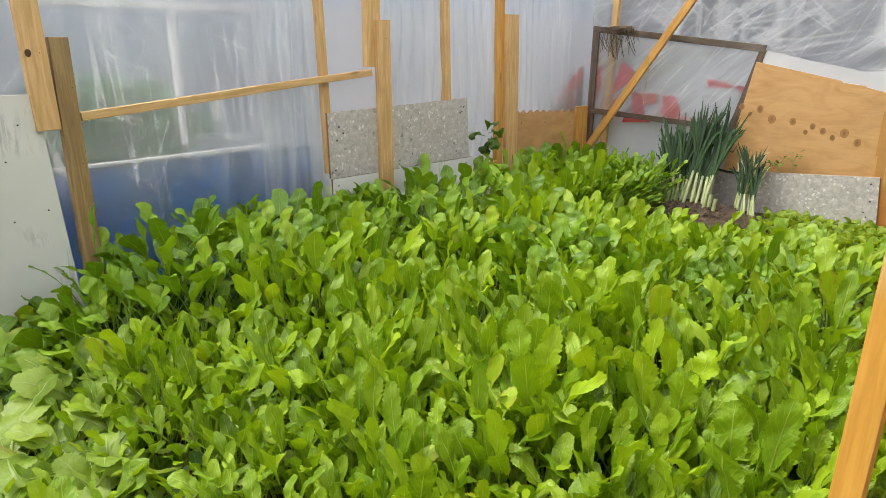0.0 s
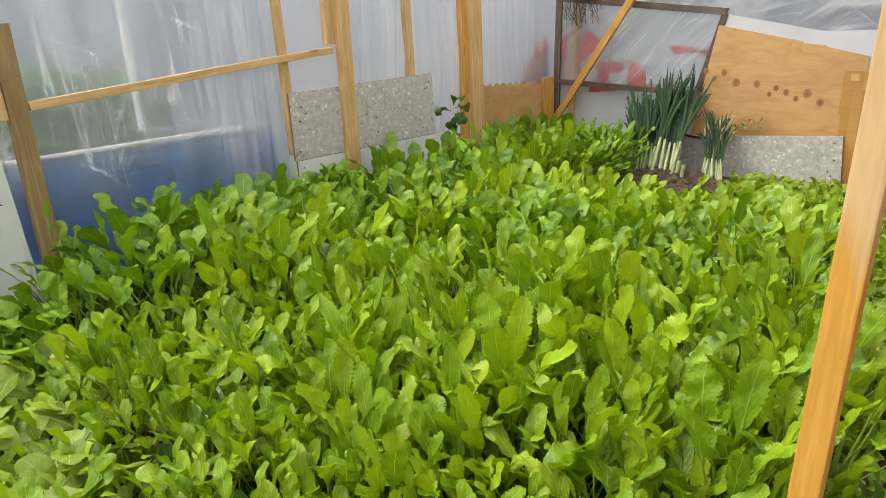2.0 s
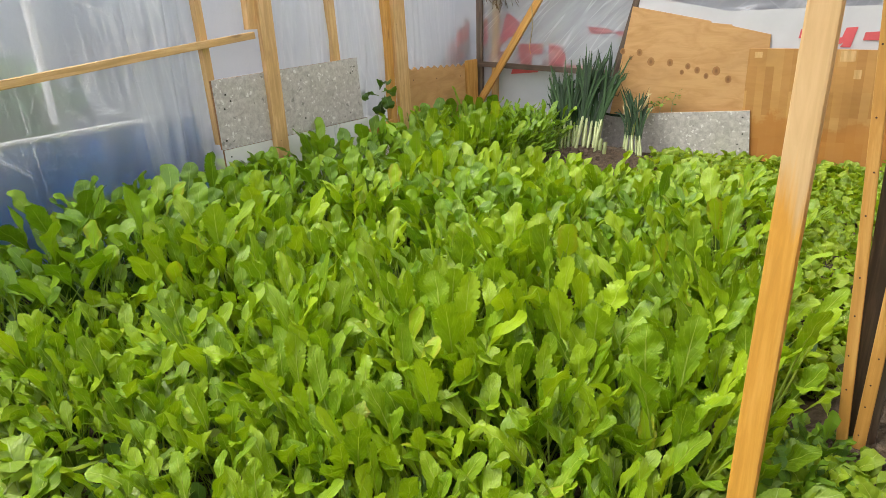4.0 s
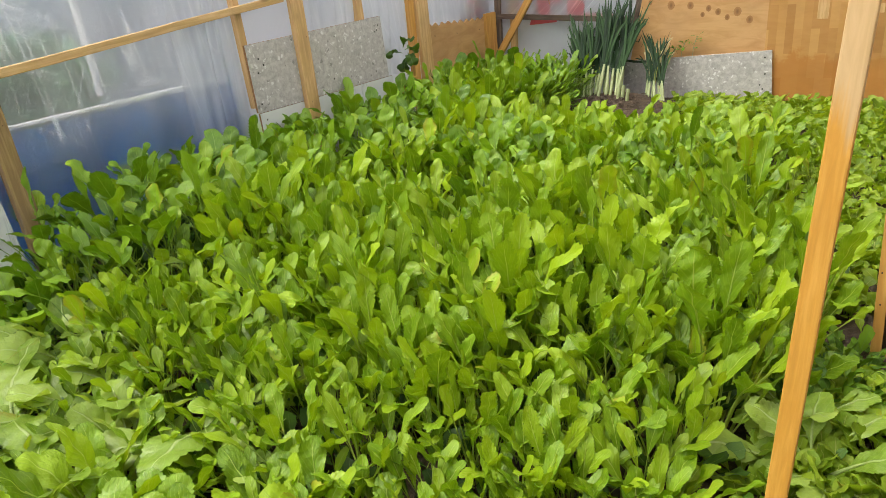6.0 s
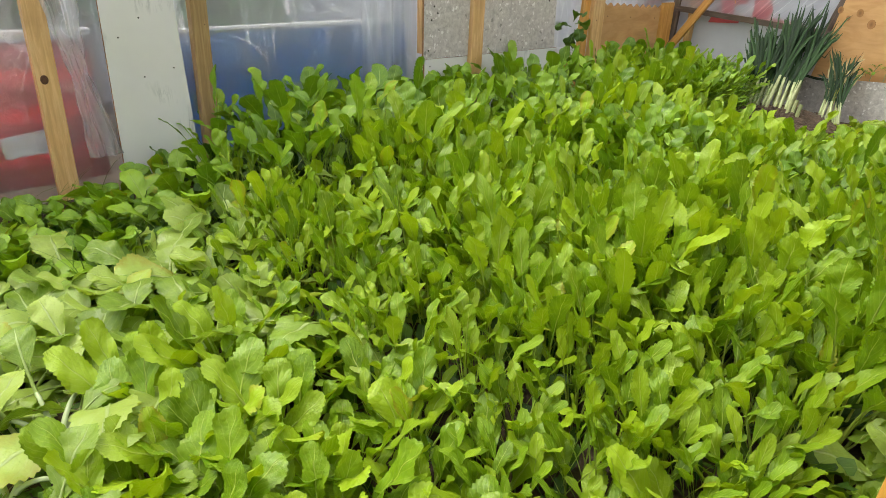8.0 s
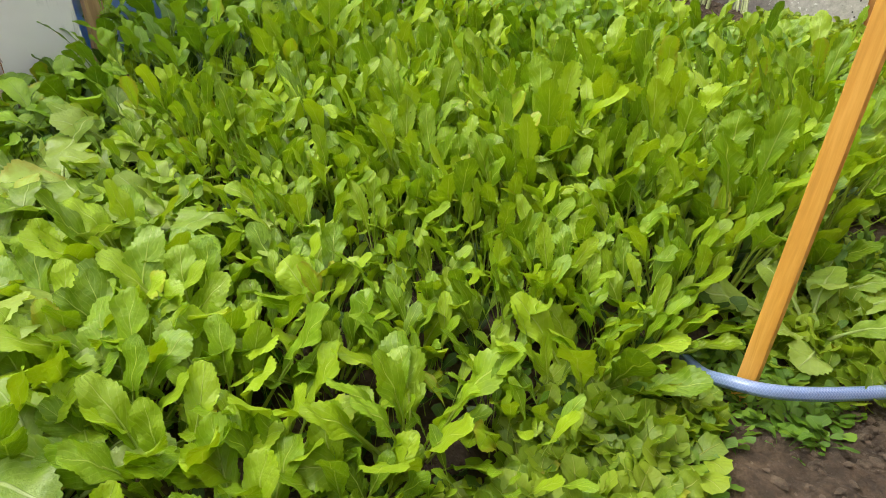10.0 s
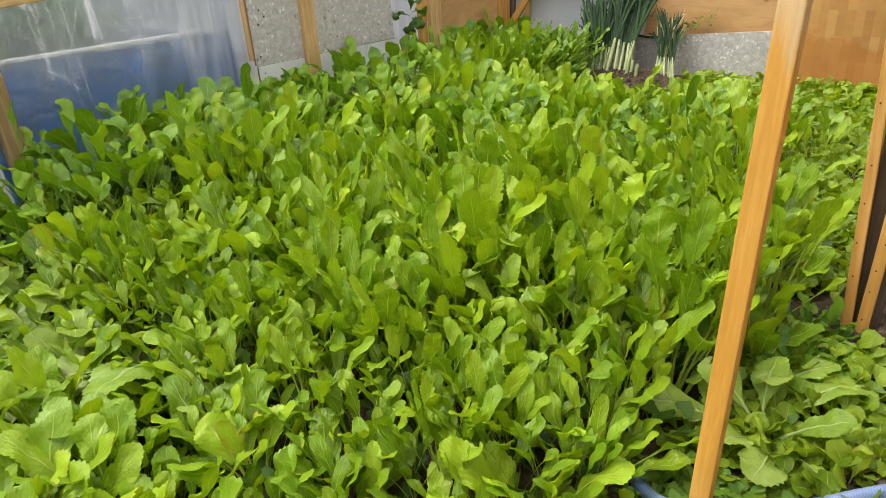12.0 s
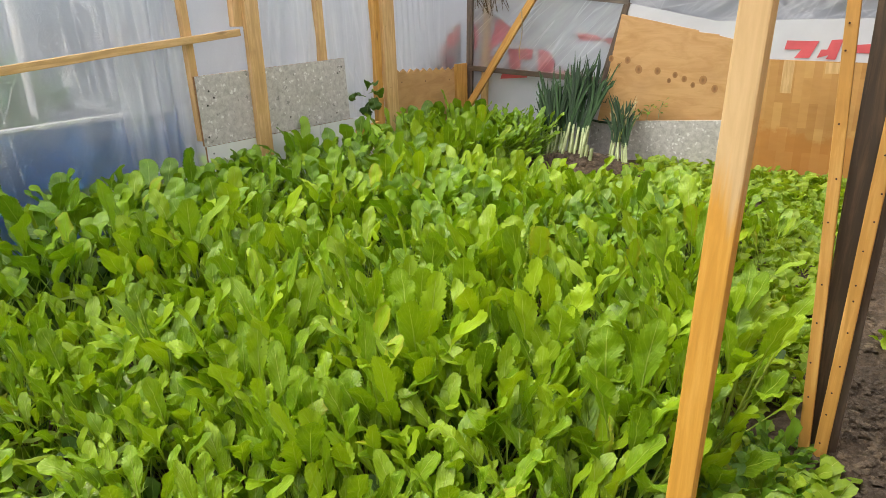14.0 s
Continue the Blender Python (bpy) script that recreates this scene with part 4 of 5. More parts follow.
def leaf_arrays(length, width, petiole, seed, elev=80, bend=45, fold=0.25, wave=0.012, teeth=0.14, wide_at=0.66, nu=4, nv=32, stem_r=0.004, tip=0.5):
    """Vertices, faces and uvs of a spoon-shaped leaf with a scalloped rim that rises from the origin and bends over towards +x."""
    rng = np.random.RandomState(seed)
    ph = rng.uniform(0, 6.28, 4)
    verts, uvs, faces = [], [], []
    steps = nv + 6
    total = petiole + length
    # the middle line: straight at first, the tip bending over
    pts, ang = [(0.0, 0.0)], []
    for k in range(steps):
        s = (k + 0.5) / steps
        a = radians(elev - bend * s ** 2.2)
        ang.append(a)
        pts.append((pts[-1][0] + math.cos(a) * total / steps, pts[-1][1] + math.sin(a) * total / steps))
    ang.append(ang[-1])

    def mid(s):
        f = min(max(s / total * steps, 0), steps - 1e-6)
        k = int(f)
        f -= k
        return (pts[k][0] * (1 - f) + pts[k + 1][0] * f, pts[k][1] * (1 - f) + pts[k + 1][1] * f, ang[k] * (1 - f) + ang[k + 1] * f)

    twist = rng.uniform(-0.4, 0.4)
    sway = rng.uniform(-0.12, 0.12)
    depth = rng.uniform(0.35, 1.3, (nv + 1, 2))
    for j in range(nv + 1):
        v = 1 - (1 - j / nv) ** 1.25
        row = mid(petiole + v * length)
        # the points of the rim lean towards the tip
        point = mid(petiole + min(v + 0.6 / nv, 1.0) * length)
        if v < wide_at:
            prof = 0.09 + 0.91 * (0.5 - 0.5 * math.cos(math.pi * v / wide_at)) ** 0.85
        else:
            prof = max(1 - ((v - wide_at) / (1 - wide_at)) ** 2, 0.0) ** tip
        for i in range(nu + 1):
            u = 2 * i / nu - 1
            side = 1 if u > 0 else 0
            w = prof
            x, z, a = row
            if abs(u) > 0.9:
                w *= 1 + 0.05 * math.sin(v * 15 + ph[side])
                if (j + side) % 2:
                    w *= 1 - teeth * depth[j, side] * (1.6 if v < 0.4 else 1.0)
                else:
                    x, z, a = point
            yy = u * max(width * 0.5 * w, 0.0012)
            up = fold * abs(yy) + wave * u * u * math.sin(v * 12 + ph[2] + side * 2.1) * prof + 0.4 * wave * math.sin(v * 19 + u * 3 + ph[3]) * prof
            t = twist * v
            off_y, off_n = yy * math.cos(t) - up * math.sin(t) + sway * length * v * v, yy * math.sin(t) + up * math.cos(t)
            verts.append((x - math.sin(a) * off_n, off_y, z + math.cos(a) * off_n))
            uvs.append((i / nu, v))
    w = nu + 1
    faces += [(j * w + i, j * w + i + 1, (j + 1) * w + i + 1, (j + 1) * w + i) for j in range(nv) for i in range(nu)]
    # leaf stalk, running up under the midrib
    base = len(verts)
    rings, seg = 7, 5
    for k in range(rings):
        s = (k / (rings - 1)) * (petiole + length * 0.55)
        x, z, a = mid(s)
        r = stem_r * (1.25 - 0.95 * k / (rings - 1))
        v = max(s - petiole, 0) / length
        for q in range(seg):
            b = 2 * math.pi * q / seg
            nn = math.cos(b) * r * 0.8 - r * 0.55
            verts.append((x + math.sin(a) * nn, math.sin(b) * r + sway * length * v * v, z - math.cos(a) * nn))
            uvs.append((0.5, 0.1))
    faces += [(base + k * seg + q, base + k * seg + (q + 1) % seg, base + (k + 1) * seg + (q + 1) % seg, base + (k + 1) * seg + q) for k in range(rings - 1) for q in range(seg)]
    return np.array(verts), faces, np.array(uvs)


def leaf_set(n, mat, seed, lengths, widths, petioles, **kw):
    out = []
    for k in range(n):
        rng = random.Random(seed + k)
        pick = {key: (rng.uniform(*val) if isinstance(val, tuple) else val) for key, val in kw.items()}
        v, f, u = leaf_arrays(rng.uniform(*lengths), rng.uniform(*widths), rng.uniform(*petioles), seed + k, **pick)
        out.append(mesh_from("leaf", v, f, mat, True, u))
    return out


ROUND = leaf_set(10, MUSTARD, 100, (0.115, 0.17), (0.050, 0.074), (0.17, 0.26), elev=88, bend=(0, 60), fold=(0.0, 0.35), wave=(0.004, 0.010), teeth=(0.12, 0.24), wide_at=(0.6, 0.7))
LONG = leaf_set(10, MUSTARD, 200, (0.15, 0.22), (0.042, 0.062), (0.13, 0.22), elev=88, bend=(0, 50), fold=(0.05, 0.45), wave=(0.004, 0.010), teeth=(0.14, 0.28), wide_at=(0.62, 0.76))
LOW = leaf_set(8, MUSTARD, 250, (0.14, 0.21), (0.060, 0.088), (0.04, 0.08), elev=88, bend=(5, 75), fold=(0.0, 0.4), wave=(0.004, 0.011), teeth=(0.08, 0.17), wide_at=(0.62, 0.76))
PALE_LONG = leaf_set(6, PALE, 270, (0.15, 0.21), (0.07, 0.10), (0.04, 0.08), elev=86, bend=(20, 90), fold=(0.0, 0.4), wave=(0.004, 0.010), teeth=(0.07, 0.15), wide_at=(0.62, 0.72))
DARK = leaf_set(8, MUSTARD_DARK_SHADE, 300, (0.13, 0.18), (0.056, 0.08), (0.22, 0.32), elev=88, bend=(10, 65), fold=(0.0, 0.3), wave=(0.004, 0.009), teeth=(0.07, 0.16))
DARK_LOW = leaf_set(7, MUSTARD_DARK_SHADE, 350, (0.14, 0.20), (0.075, 0.105), (0.06, 0.12), elev=86, bend=(15, 85), fold=(0.0, 0.3), wave=(0.005, 0.011), teeth=(0.08, 0.18))
CABB = leaf_set(8, PALE, 400, (0.20, 0.28), (0.11, 0.15), (0.06, 0.10), elev=80, bend=(30, 90), fold=(0.0, 0.25), wave=(0.006, 0.013), teeth=(0.06, 0.13), wide_at=(0.62, 0.7), stem_r=0.008)
LETT = leaf_set(8, LETTUCE, 500, (0.08, 0.125), (0.05, 0.08), (0.015, 0.04), elev=85, bend=(20, 70), fold=(0.0, 0.35), wave=(0.006, 0.014), teeth=(0.05, 0.12), wide_at=(0.6, 0.72), nv=24)
WEEDS = leaf_set(5, WEED, 600, (0.05, 0.09), (0.022, 0.04), (0.02, 0.05), elev=80, bend=(10, 70), fold=(0.0, 0.3), wave=(0.002, 0.005), teeth=0.08, nu=4, nv=10, stem_r=0.0018)


def rosette(name, label, category, group, leaves, n, tilt, seed, size=1.0):
    """A plant: leaves round one root, the inner ones upright."""
    rng = random.Random(seed)
    root = tagged(new(name), label, category, group)
    for k in range(n):
        a = k * 137.5 + rng.uniform(-25, 25)
        out = (k + 0.6) / n
        lean = tilt[0] + (tilt[1] - tilt[0]) * out + rng.uniform(-7, 7)
        s = size * (1.0 - 0.25 * abs(out - 0.55)) * rng.uniform(0.66, 1.14)
        ob = new("leaf", rng.choice(leaves))
        ob.parent = root
        r = 0.015 + 0.03 * out
        ob.matrix_local = Matrix.Translation((r * math.cos(radians(a)), r * math.sin(radians(a)), 0.0)) @ pose(0, 0, 0, 0, 0, a) @ pose(0, 0, 0, 0, lean, 0) @ pose(0, 0, 0, 0, 0, rng.uniform(-55, 55)) @ Matrix.Scale(s, 4)
    return root


BED = "mustard greens in the bed"
NAME = "mustard_plant"
UPRIGHT = [rosette(NAME, "upright bright green mustard plant with scalloped leaves", "leafy plant", BED, ROUND + LONG + LONG, 15, (0, 25), 20 + k) for k in range(7)]
SPREAD = [rosette(NAME, "low spreading yellow-green mustard plant", "leafy plant", BED, LOW, 16, (4, 48), 40 + k, 1.0) for k in range(6)]
SHADED = [rosette(NAME, "round-leaved mustard plant near the wall, dark green with shade in its colour", "leafy plant", BED, DARK + ROUND[:2], 15, (2, 34), 60 + k) for k in range(5)]
SHADED_LOW = [rosette(NAME, "low broad-leaved mustard plant, dark green with shade put into its colour", "leafy plant", BED, DARK_LOW, 14, (5, 60), 65 + k) for k in range(4)]
PALE_SPREAD = [rosette("cabbage_plant", "pale green loose cabbage seedling with soft leaves", "leafy plant", "pale cabbages in the bed", PALE_LONG, 16, (12, 66), 70 + k) for k in range(4)]
CABBAGE = [rosette("cabbage_plant", "pale loose-leaved cabbage with white ribs, leaves flopping", "leafy plant", "pale cabbages in the bed", CABB, 13, (20, 72), 80 + k) for k in range(4)]
LETTUCES = [rosette("lettuce_plant", "low frilly yellow-green lettuce", "lettuce", "lettuces along the path", LETT, 13, (3, 58), 95 + k) for k in range(4)]
WEEDLING = [rosette("weed", "small dark green weed", "weed", "weeds along the wall", WEEDS, 8, (0, 60), 110 + k) for k in range(4)]
ALL_PROTOS = SHADED_LOW + PALE_SPREAD + UPRIGHT + SPREAD + SHADED + CABBAGE + LETTUCES + WEEDLING
used_proto = set()


def reach(ob):
    """The height of a plant at its own scale, by its five tallest leaves."""
    tops = sorted((max((c.matrix_local @ v.co).z for v in c.data.vertices) for c in ob.children), reverse=True)
    return sum(tops[:5]) / 5


REACH = {ob.name: reach(ob) for ob in ALL_PROTOS}


def put(protos, rng, x, y, size=1.0, lean=6, height=0.0):
    ob = rng.choice(protos)
    if height:
        size = height / REACH[ob.name.split(".")[0] if ob.name not in REACH else ob.name]
    size = min(size, 1.4)
    m = pose(x, y, soil_height(x, y) - 0.004, rng.uniform(-lean, lean), rng.uniform(-lean, lean), rng.uniform(0, 360)) @ Matrix.Scale(size, 4)
    if ob.name not in used_proto:
        used_proto.add(ob.name)
        ob.matrix_basis = m
        return ob
    # a copy keeps its pattern's own scale: take that out first
    return copy_thing(ob, m @ Matrix.Scale(1 / ob.scale[0], 4))


def canopy(x, y):
    """The height of the leaf tops."""
    ramp = lambda v, a, b: min(max((v - a) / (b - a), 0), 1)
    h = min(max(0.18 + 0.20 * (y - 0.8), 0.17), 0.45)
    # along the film wall the plants rise fast, dip at the speckled panel and rise again in the corner
    wall = 0.30 + 0.28 * ramp(y, 1.25, 1.8) - 0.07 * ramp(y, 2.5, 2.9) + 0.02 * ramp(y, 3.2, 3.5) + 0.02 * ramp(y, 4.2, 4.6)
    edge = ramp(x, -0.9, -1.5)
    h = h * (1 - edge) + edge * wall
    h += 0.04 * ramp(y, 4.1, 4.5) * ramp(x, -0.75, -1.05)
    # lower towards the heap of earth and the boards
    h -= ramp(x, -1.22, -0.92) * 0.5 * max(0, y - 3.85)
    h = max(h, 0.1)
    return h * (1 + 0.24 * (0.5 if x < -1.4 else 1.0) * noise.noise(Vector((x * 2.0, y * 2.0, 4.0))) + 0.16 * noise.noise(Vector((x * 5, y * 5, 1.0))))


def scatter(x0, x1, y0, y1, step, seed):
    rng = random.Random(seed)
    rows = int((y1 - y0) / (step * 0.87))
    for j in range(rows + 1):
        for i in range(int((x1 - x0) / step) + 1):
            yield (x0 + (i + 0.5 * (j % 2)) * step + rng.uniform(-0.3, 0.3) * step, y0 + j * step * 0.87 + rng.uniform(-0.3, 0.3) * step)


def plant_bed():
    h_low = lambda x, y: x > -1.2 and y > 5.15
    rng = random.Random(77)
    for x, y in scatter(-1.86, 1.0, 0.25, 5.75, 0.208, 5):
        right = 0.98 if y < 2.75 else 0.98 - 0.30 * min(1, (y - 2.75) / 0.8)
        if y < 1.35:
            right = min(right, 0.62 + 0.30 * (y - 0.3))
        if x > right or y > 5.5 - 0.30 * (x + 1.8) or h_low(x, y) or (x > -1.75 and y > 4.9) or (-1.15 < x < -0.25 and y > 4.85):
            continue
        if x < -1.2 and y < 1.5:
            if y > 0.35 and rng.random() < 0.92:
                put(SHADED_LOW, rng, x, y, rng.uniform(0.85, 1.1) + 0.15 * (y > 1.2), 10)
            continue
        if -0.55 < x < 0.02 and y < 0.48:
            continue
        if (x + 0.5) ** 2 + (y - 2.95) ** 2 < 0.03 or (y > 1.5 and rng.random() < 0.03):
            continue
        h = canopy(x, y)
        tone = noise.noise(Vector((x * 1.7, y * 1.7, 8.0)))
        if y < 1.15 and -0.35 < x < 0.4:
            put(CABBAGE if rng.random() < 0.12 else SPREAD, rng, x, y, rng.uniform(1.0, 1.3))
        elif y < 1.35 and -1.2 < x < -0.3 and rng.random() < 0.8:
            put(CABBAGE, rng, x, y, rng.uniform(0.85, 1.1))
        elif x < -0.1 and y < 1.35 and x > -1.15:
            put(PALE_SPREAD, rng, x, y, rng.uniform(0.8, 1.1))
        elif -1.2 < x < -0.3 and y < 2.0 and rng.random() < 0.5:
            put(PALE_SPREAD, rng, x, y, rng.uniform(1.0, 1.3))
        elif -1.7 < x < -1.0 and y > 4.1:
            put(UPRIGHT, rng, x, y, height=h * rng.uniform(0.9, 1.15))
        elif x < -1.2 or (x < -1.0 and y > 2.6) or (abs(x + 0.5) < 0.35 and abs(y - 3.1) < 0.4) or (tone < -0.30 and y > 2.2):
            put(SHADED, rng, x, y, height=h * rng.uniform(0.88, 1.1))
        elif h < 0.29:
            put(SPREAD, rng, x, y, rng.uniform(0.85, 1.15))
        else:
            put(UPRIGHT, rng, x, y, height=(h - soil_height(x, y)) * rng.uniform(0.88, 1.12))


plant_bed()


def plant_rest():
    rng = random.Random(78)
    for x, y in scatter(0.62, 1.25, 3.1, 5.7, 0.19, 6):
        if x > 0.72 + 0.30 * max(0, (3.5 - y)) and x < 1.28:
            put(LETTUCES, rng, x, y, rng.uniform(0.8, 1.15))
    for x, y in scatter(-0.42, 0.72, 4.95, 5.75, 0.27, 26):
        if y > 5.22 - 0.22 * x and x > -0.3:
            put(LETTUCES, rng, x, y, rng.uniform(0.75, 1.1))
    for x, y in ((1.12, 2.36), (1.22, 2.22), (1.27, 2.05), (1.38, 1.93), (1.20, 1.86), (1.32, 1.85), (1.16, 2.10), (1.05, 2.62), (1.14, 2.75), (1.0, 2.95), (1.12, 3.0)):
        put(LETTUCES, rng, x, y, rng.uniform(0.7, 0.9))
    for x, y in ((0.86, 1.22), (0.98, 1.16), (1.06, 1.02), (0.92, 1.0), (1.02, 1.30), (1.0, 1.43), (0.92, 1.36), (1.09, 1.18), (1.12, 1.06), (1.10, 0.93), (0.99, 0.90), (0.88, 0.86), (1.07, 1.42)):
        put(LETTUCES, rng, x, y, rng.uniform(0.7, 0.9))
    for x, y, s in ((1.17, 1.90, 0.85), (1.10, 2.08, 0.7)):
        put(CABBAGE, rng, x, y, s)
    for x, y, s in ((1.46, 3.15, 0.7), (1.04, 2.2, 1.0)):
        put(SPREAD, rng, x, y, s)
    for x, y, h in ((1.03, 2.5, 0.44), (0.98, 2.72, 0.40), (1.0, 2.3, 0.38)):
        put(UPRIGHT, rng, x, y, height=h)
    for x, y in scatter(0.92, 1.2, 2.7, 3.1, 0.15, 16):
        put(LETTUCES, rng, x, y, rng.uniform(0.7, 0.9))
    for x, y in ((0.72, 0.86), (0.60, 0.62), (0.46, 0.42)):
        put(SPREAD, rng, x, y, 0.7)
    for k in range(24):
        x, y = rng.uniform(-1.98, -1.0), rng.uniform(0.3, 1.5)
        put(WEEDLING, rng, x, y, rng.uniform(0.9, 1.7), 14)
    for k in range(40):
        x, y = rng.uniform(-1.9, -1.05), rng.uniform(4.7, 5.8)
        put(WEEDLING, rng, x, y, rng.uniform(1.0, 1.8), 14)
    for k in range(16):
        x, y = rng.uniform(0.9, 1.28), rng.uniform(1.4, 2.9)
        put(WEEDLING, rng, x, y, rng.uniform(0.3, 0.6), 14)
    for k in range(9):
        put(WEEDLING, rng, rng.uniform(1.10, 1.24), rng.uniform(2.15, 2.42), rng.uniform(1.0, 1.7), 16)
    for k in range(20):
        x, y = rng.uniform(-0.4, 1.35), rng.uniform(5.3, 5.88)
        put(WEEDLING if k % 2 else LETTUCES, rng, x, y, rng.uniform(0.4, 0.8), 14)


plant_rest()
for ob in ALL_PROTOS:
    if ob.name not in used_proto:
        for o in list(ob.children_recursive) + [ob]:
            bpy.data.objects.remove(o)


def undergrowth(name, label, mat, regions, count, size, seed, stand=(20, 75), tall=False, fine=(2, 6), blade=(0.11, 0.055, 0.04)):
    """Small leaves that fill the gaps between the plants."""
    rng = np.random.RandomState(seed)
    base = [leaf_arrays(*blade, seed + k, elev=88, bend=20 + 10 * k, fold=0.2, wave=0.004, teeth=0.09, nu=fine[0], nv=fine[1], stem_r=0.002) for k in range(4)]
    vs, fs, us, off = [], [], [], 0
    for k in range(count):
        x0, x1, y0, y1 = regions[rng.randint(len(regions))]
        x, y = rng.uniform(x0, x1), rng.uniform(y0, y1)
        v, f, u = base[rng.randint(4)]
        m = np.array(pose(x, y, soil_height(x, y) - 0.003, 0, 0, rng.uniform(0, 360)) @ pose(0, 0, 0, 0, rng.uniform(90 - stand[1], 90 - stand[0]), 0) @ Matrix.Scale(rng.uniform(*size) * (canopy(x, y) / 0.36 if tall else 1.0), 4))
        vs.append(v @ m[:3, :3].T + m[:3, 3])
        fs += [tuple(i + off for i in q) for q in f]
        us.append(u)
        off += len(v)
    me = mesh_from(name, np.concatenate(vs), fs, mat, True, np.concatenate(us))
    tagged(new(name, me), label, "undergrowth", kind="stuff")


undergrowth("undergrowth", "small leaves between the mustard plants, coloured dark for shade in the gaps", UNDER, [(-1.9, 0.95, 0.6, 3.0), (-1.9, 0.95, 0.6, 3.0), (-1.9, 0.7, 3.0, 5.2)], 3800, (0.6, 1.1), 31, (35, 85), True)
undergrowth("leaf_mass", "bright green mustard leaves growing thickly between the plants", MUSTARD, [(-1.0, 0.95, 0.9, 2.2), (-1.2, 0.95, 1.4, 4.6)], 2200, (0.6, 1.0), 35, (62, 89), True, (4, 22), (0.16, 0.05, 0.15))
undergrowth("corner_weeds", "fluffy narrow-leaved weeds filling the corner", MUSTARD_DARK_SHADE, [(-1.85, -1.1, 4.7, 5.75), (-1.6, -1.05, 4.8, 5.6), (-1.9, -1.4, 5.1, 5.8)], 2300, (0.85, 1.85), 36, (45, 88), False, (2, 8), (0.085, 0.022, 0.15))
undergrowth("low_weeds", "tiny chickweed leaves covering the soil edge", WEED, [(1.02, 1.27, 2.1, 2.5), (0.98, 1.3, 1.52, 1.68), (0.95, 1.16, 1.0, 1.5), (-0.6, 0.3, 0.2, 0.7), (-1.95, -1.0, 0.3, 1.6), (0.3, 1.35, 5.3, 5.85)], 3300, (0.18, 0.5), 32, (5, 60))
undergrowth("lettuce_seedlings", "pale small lettuce leaves between the heads", LETTUCE, [(0.75, 1.28, 2.6, 5.8), (0.75, 1.28, 3.0, 5.8), (1.0, 1.36, 1.7, 2.35), (0.85, 1.12, 0.9, 1.45), (-0.3, 1.28, 4.9, 5.88), (-0.2, 0.8, 5.2, 5.88)], 3600, (0.35, 0.75), 33, (10, 75), False, (4, 10), (0.11, 0.075, 0.03))

# ---- hose ----


def tube(name, pts, r, mat, seg=14, parent=None, cap=True):
    """A round tube along a smooth line through the points."""
    P = [Vector(p) for p in pts]
    line = []
    for k in range(len(P) - 1):
        a, b, c, d = P[max(k - 1, 0)], P[k], P[k + 1], P[min(k + 2, len(P) - 1)]
        for q in range(8):
            t = q / 8
            line.append(0.5 * ((2 * b) + (c - a) * t + (2 * a - 5 * b + 4 * c - d) * t * t + (3 * b - a - 3 * c + d) * t ** 3))
    line.append(P[-1])
    verts, uvs, faces = [], [], []
    dist = 0.0
    for k, p in enumerate(line):
        d = (line[min(k + 1, len(line) - 1)] - line[max(k - 1, 0)]).normalized()
        x = d.cross(Vector((0, 0, 1))) if abs(d.z) < 0.95 else d.cross(Vector((1, 0, 0)))
        x.normalize()
        y = x.cross(d)
        if k:
            dist += (p - line[k - 1]).length
        rr = r(k / (len(line) - 1)) if callable(r) else r
        for q in range(seg + 1):
            a = 2 * math.pi * q / seg
            verts.append(p + (x * math.cos(a) + y * math.sin(a)) * rr)
            uvs.append((q / seg, dist))
    w = seg + 1
    faces = [(k * w + q, k * w + q + 1, (k + 1) * w + q + 1, (k + 1) * w + q) for k in range(len(line) - 1) for q in range(seg)]
    ob = new(name, mesh_from(name, verts, faces, mat, True, uvs))
    ob.parent = parent
    return ob


tagged(tube("garden_hose", [(0.93, 1.66, -0.02), (1.0, 1.585, 0.015), (1.045, 1.535, 0.045), (1.10, 1.518, 0.07), (1.16, 1.527, 0.08), (1.22, 1.575, 0.075), (1.30, 1.665, 0.065), (1.42, 1.80, 0.06), (1.6, 1.97, 0.05), (2.0, 2.2, 0.05)], 0.0148, HOSE), "pale blue braided hose lying against a post", "hose")

# ---- leeks, roots and small things at the north wall ----


def strap(parent, pts, width, mat, fold=0.4):
    """A long narrow leaf along a line."""
    P = [Vector(p) for p in pts]
    verts, uvs, faces = [], [], []
    n = len(P)
    for k, p in enumerate(P):
        d = (P[min(k + 1, n - 1)] - P[max(k - 1, 0)]).normalized()
        x = d.cross(Vector((0, -1, 0.2))).normalized()
        nn = x.cross(d)
        t = k / (n - 1)
        w = width * (0.75 + 0.5 * t) * (1 - t ** 5) + 0.0008
        for i in range(5):
            u = i / 2 - 1
            verts.append(p + x * u * w * 0.5 + nn * (fold * abs(u) * w * 0.5 + 0.001))
            uvs.append((i / 4, t))
    faces = [(k * 5 + i, k * 5 + i + 1, (k + 1) * 5 + i + 1, (k + 1) * 5 + i) for k in range(n - 1) for i in range(4)]
    ob = new("leaf", mesh_from("leaf", verts, faces, mat, True, uvs))
    ob.parent = parent


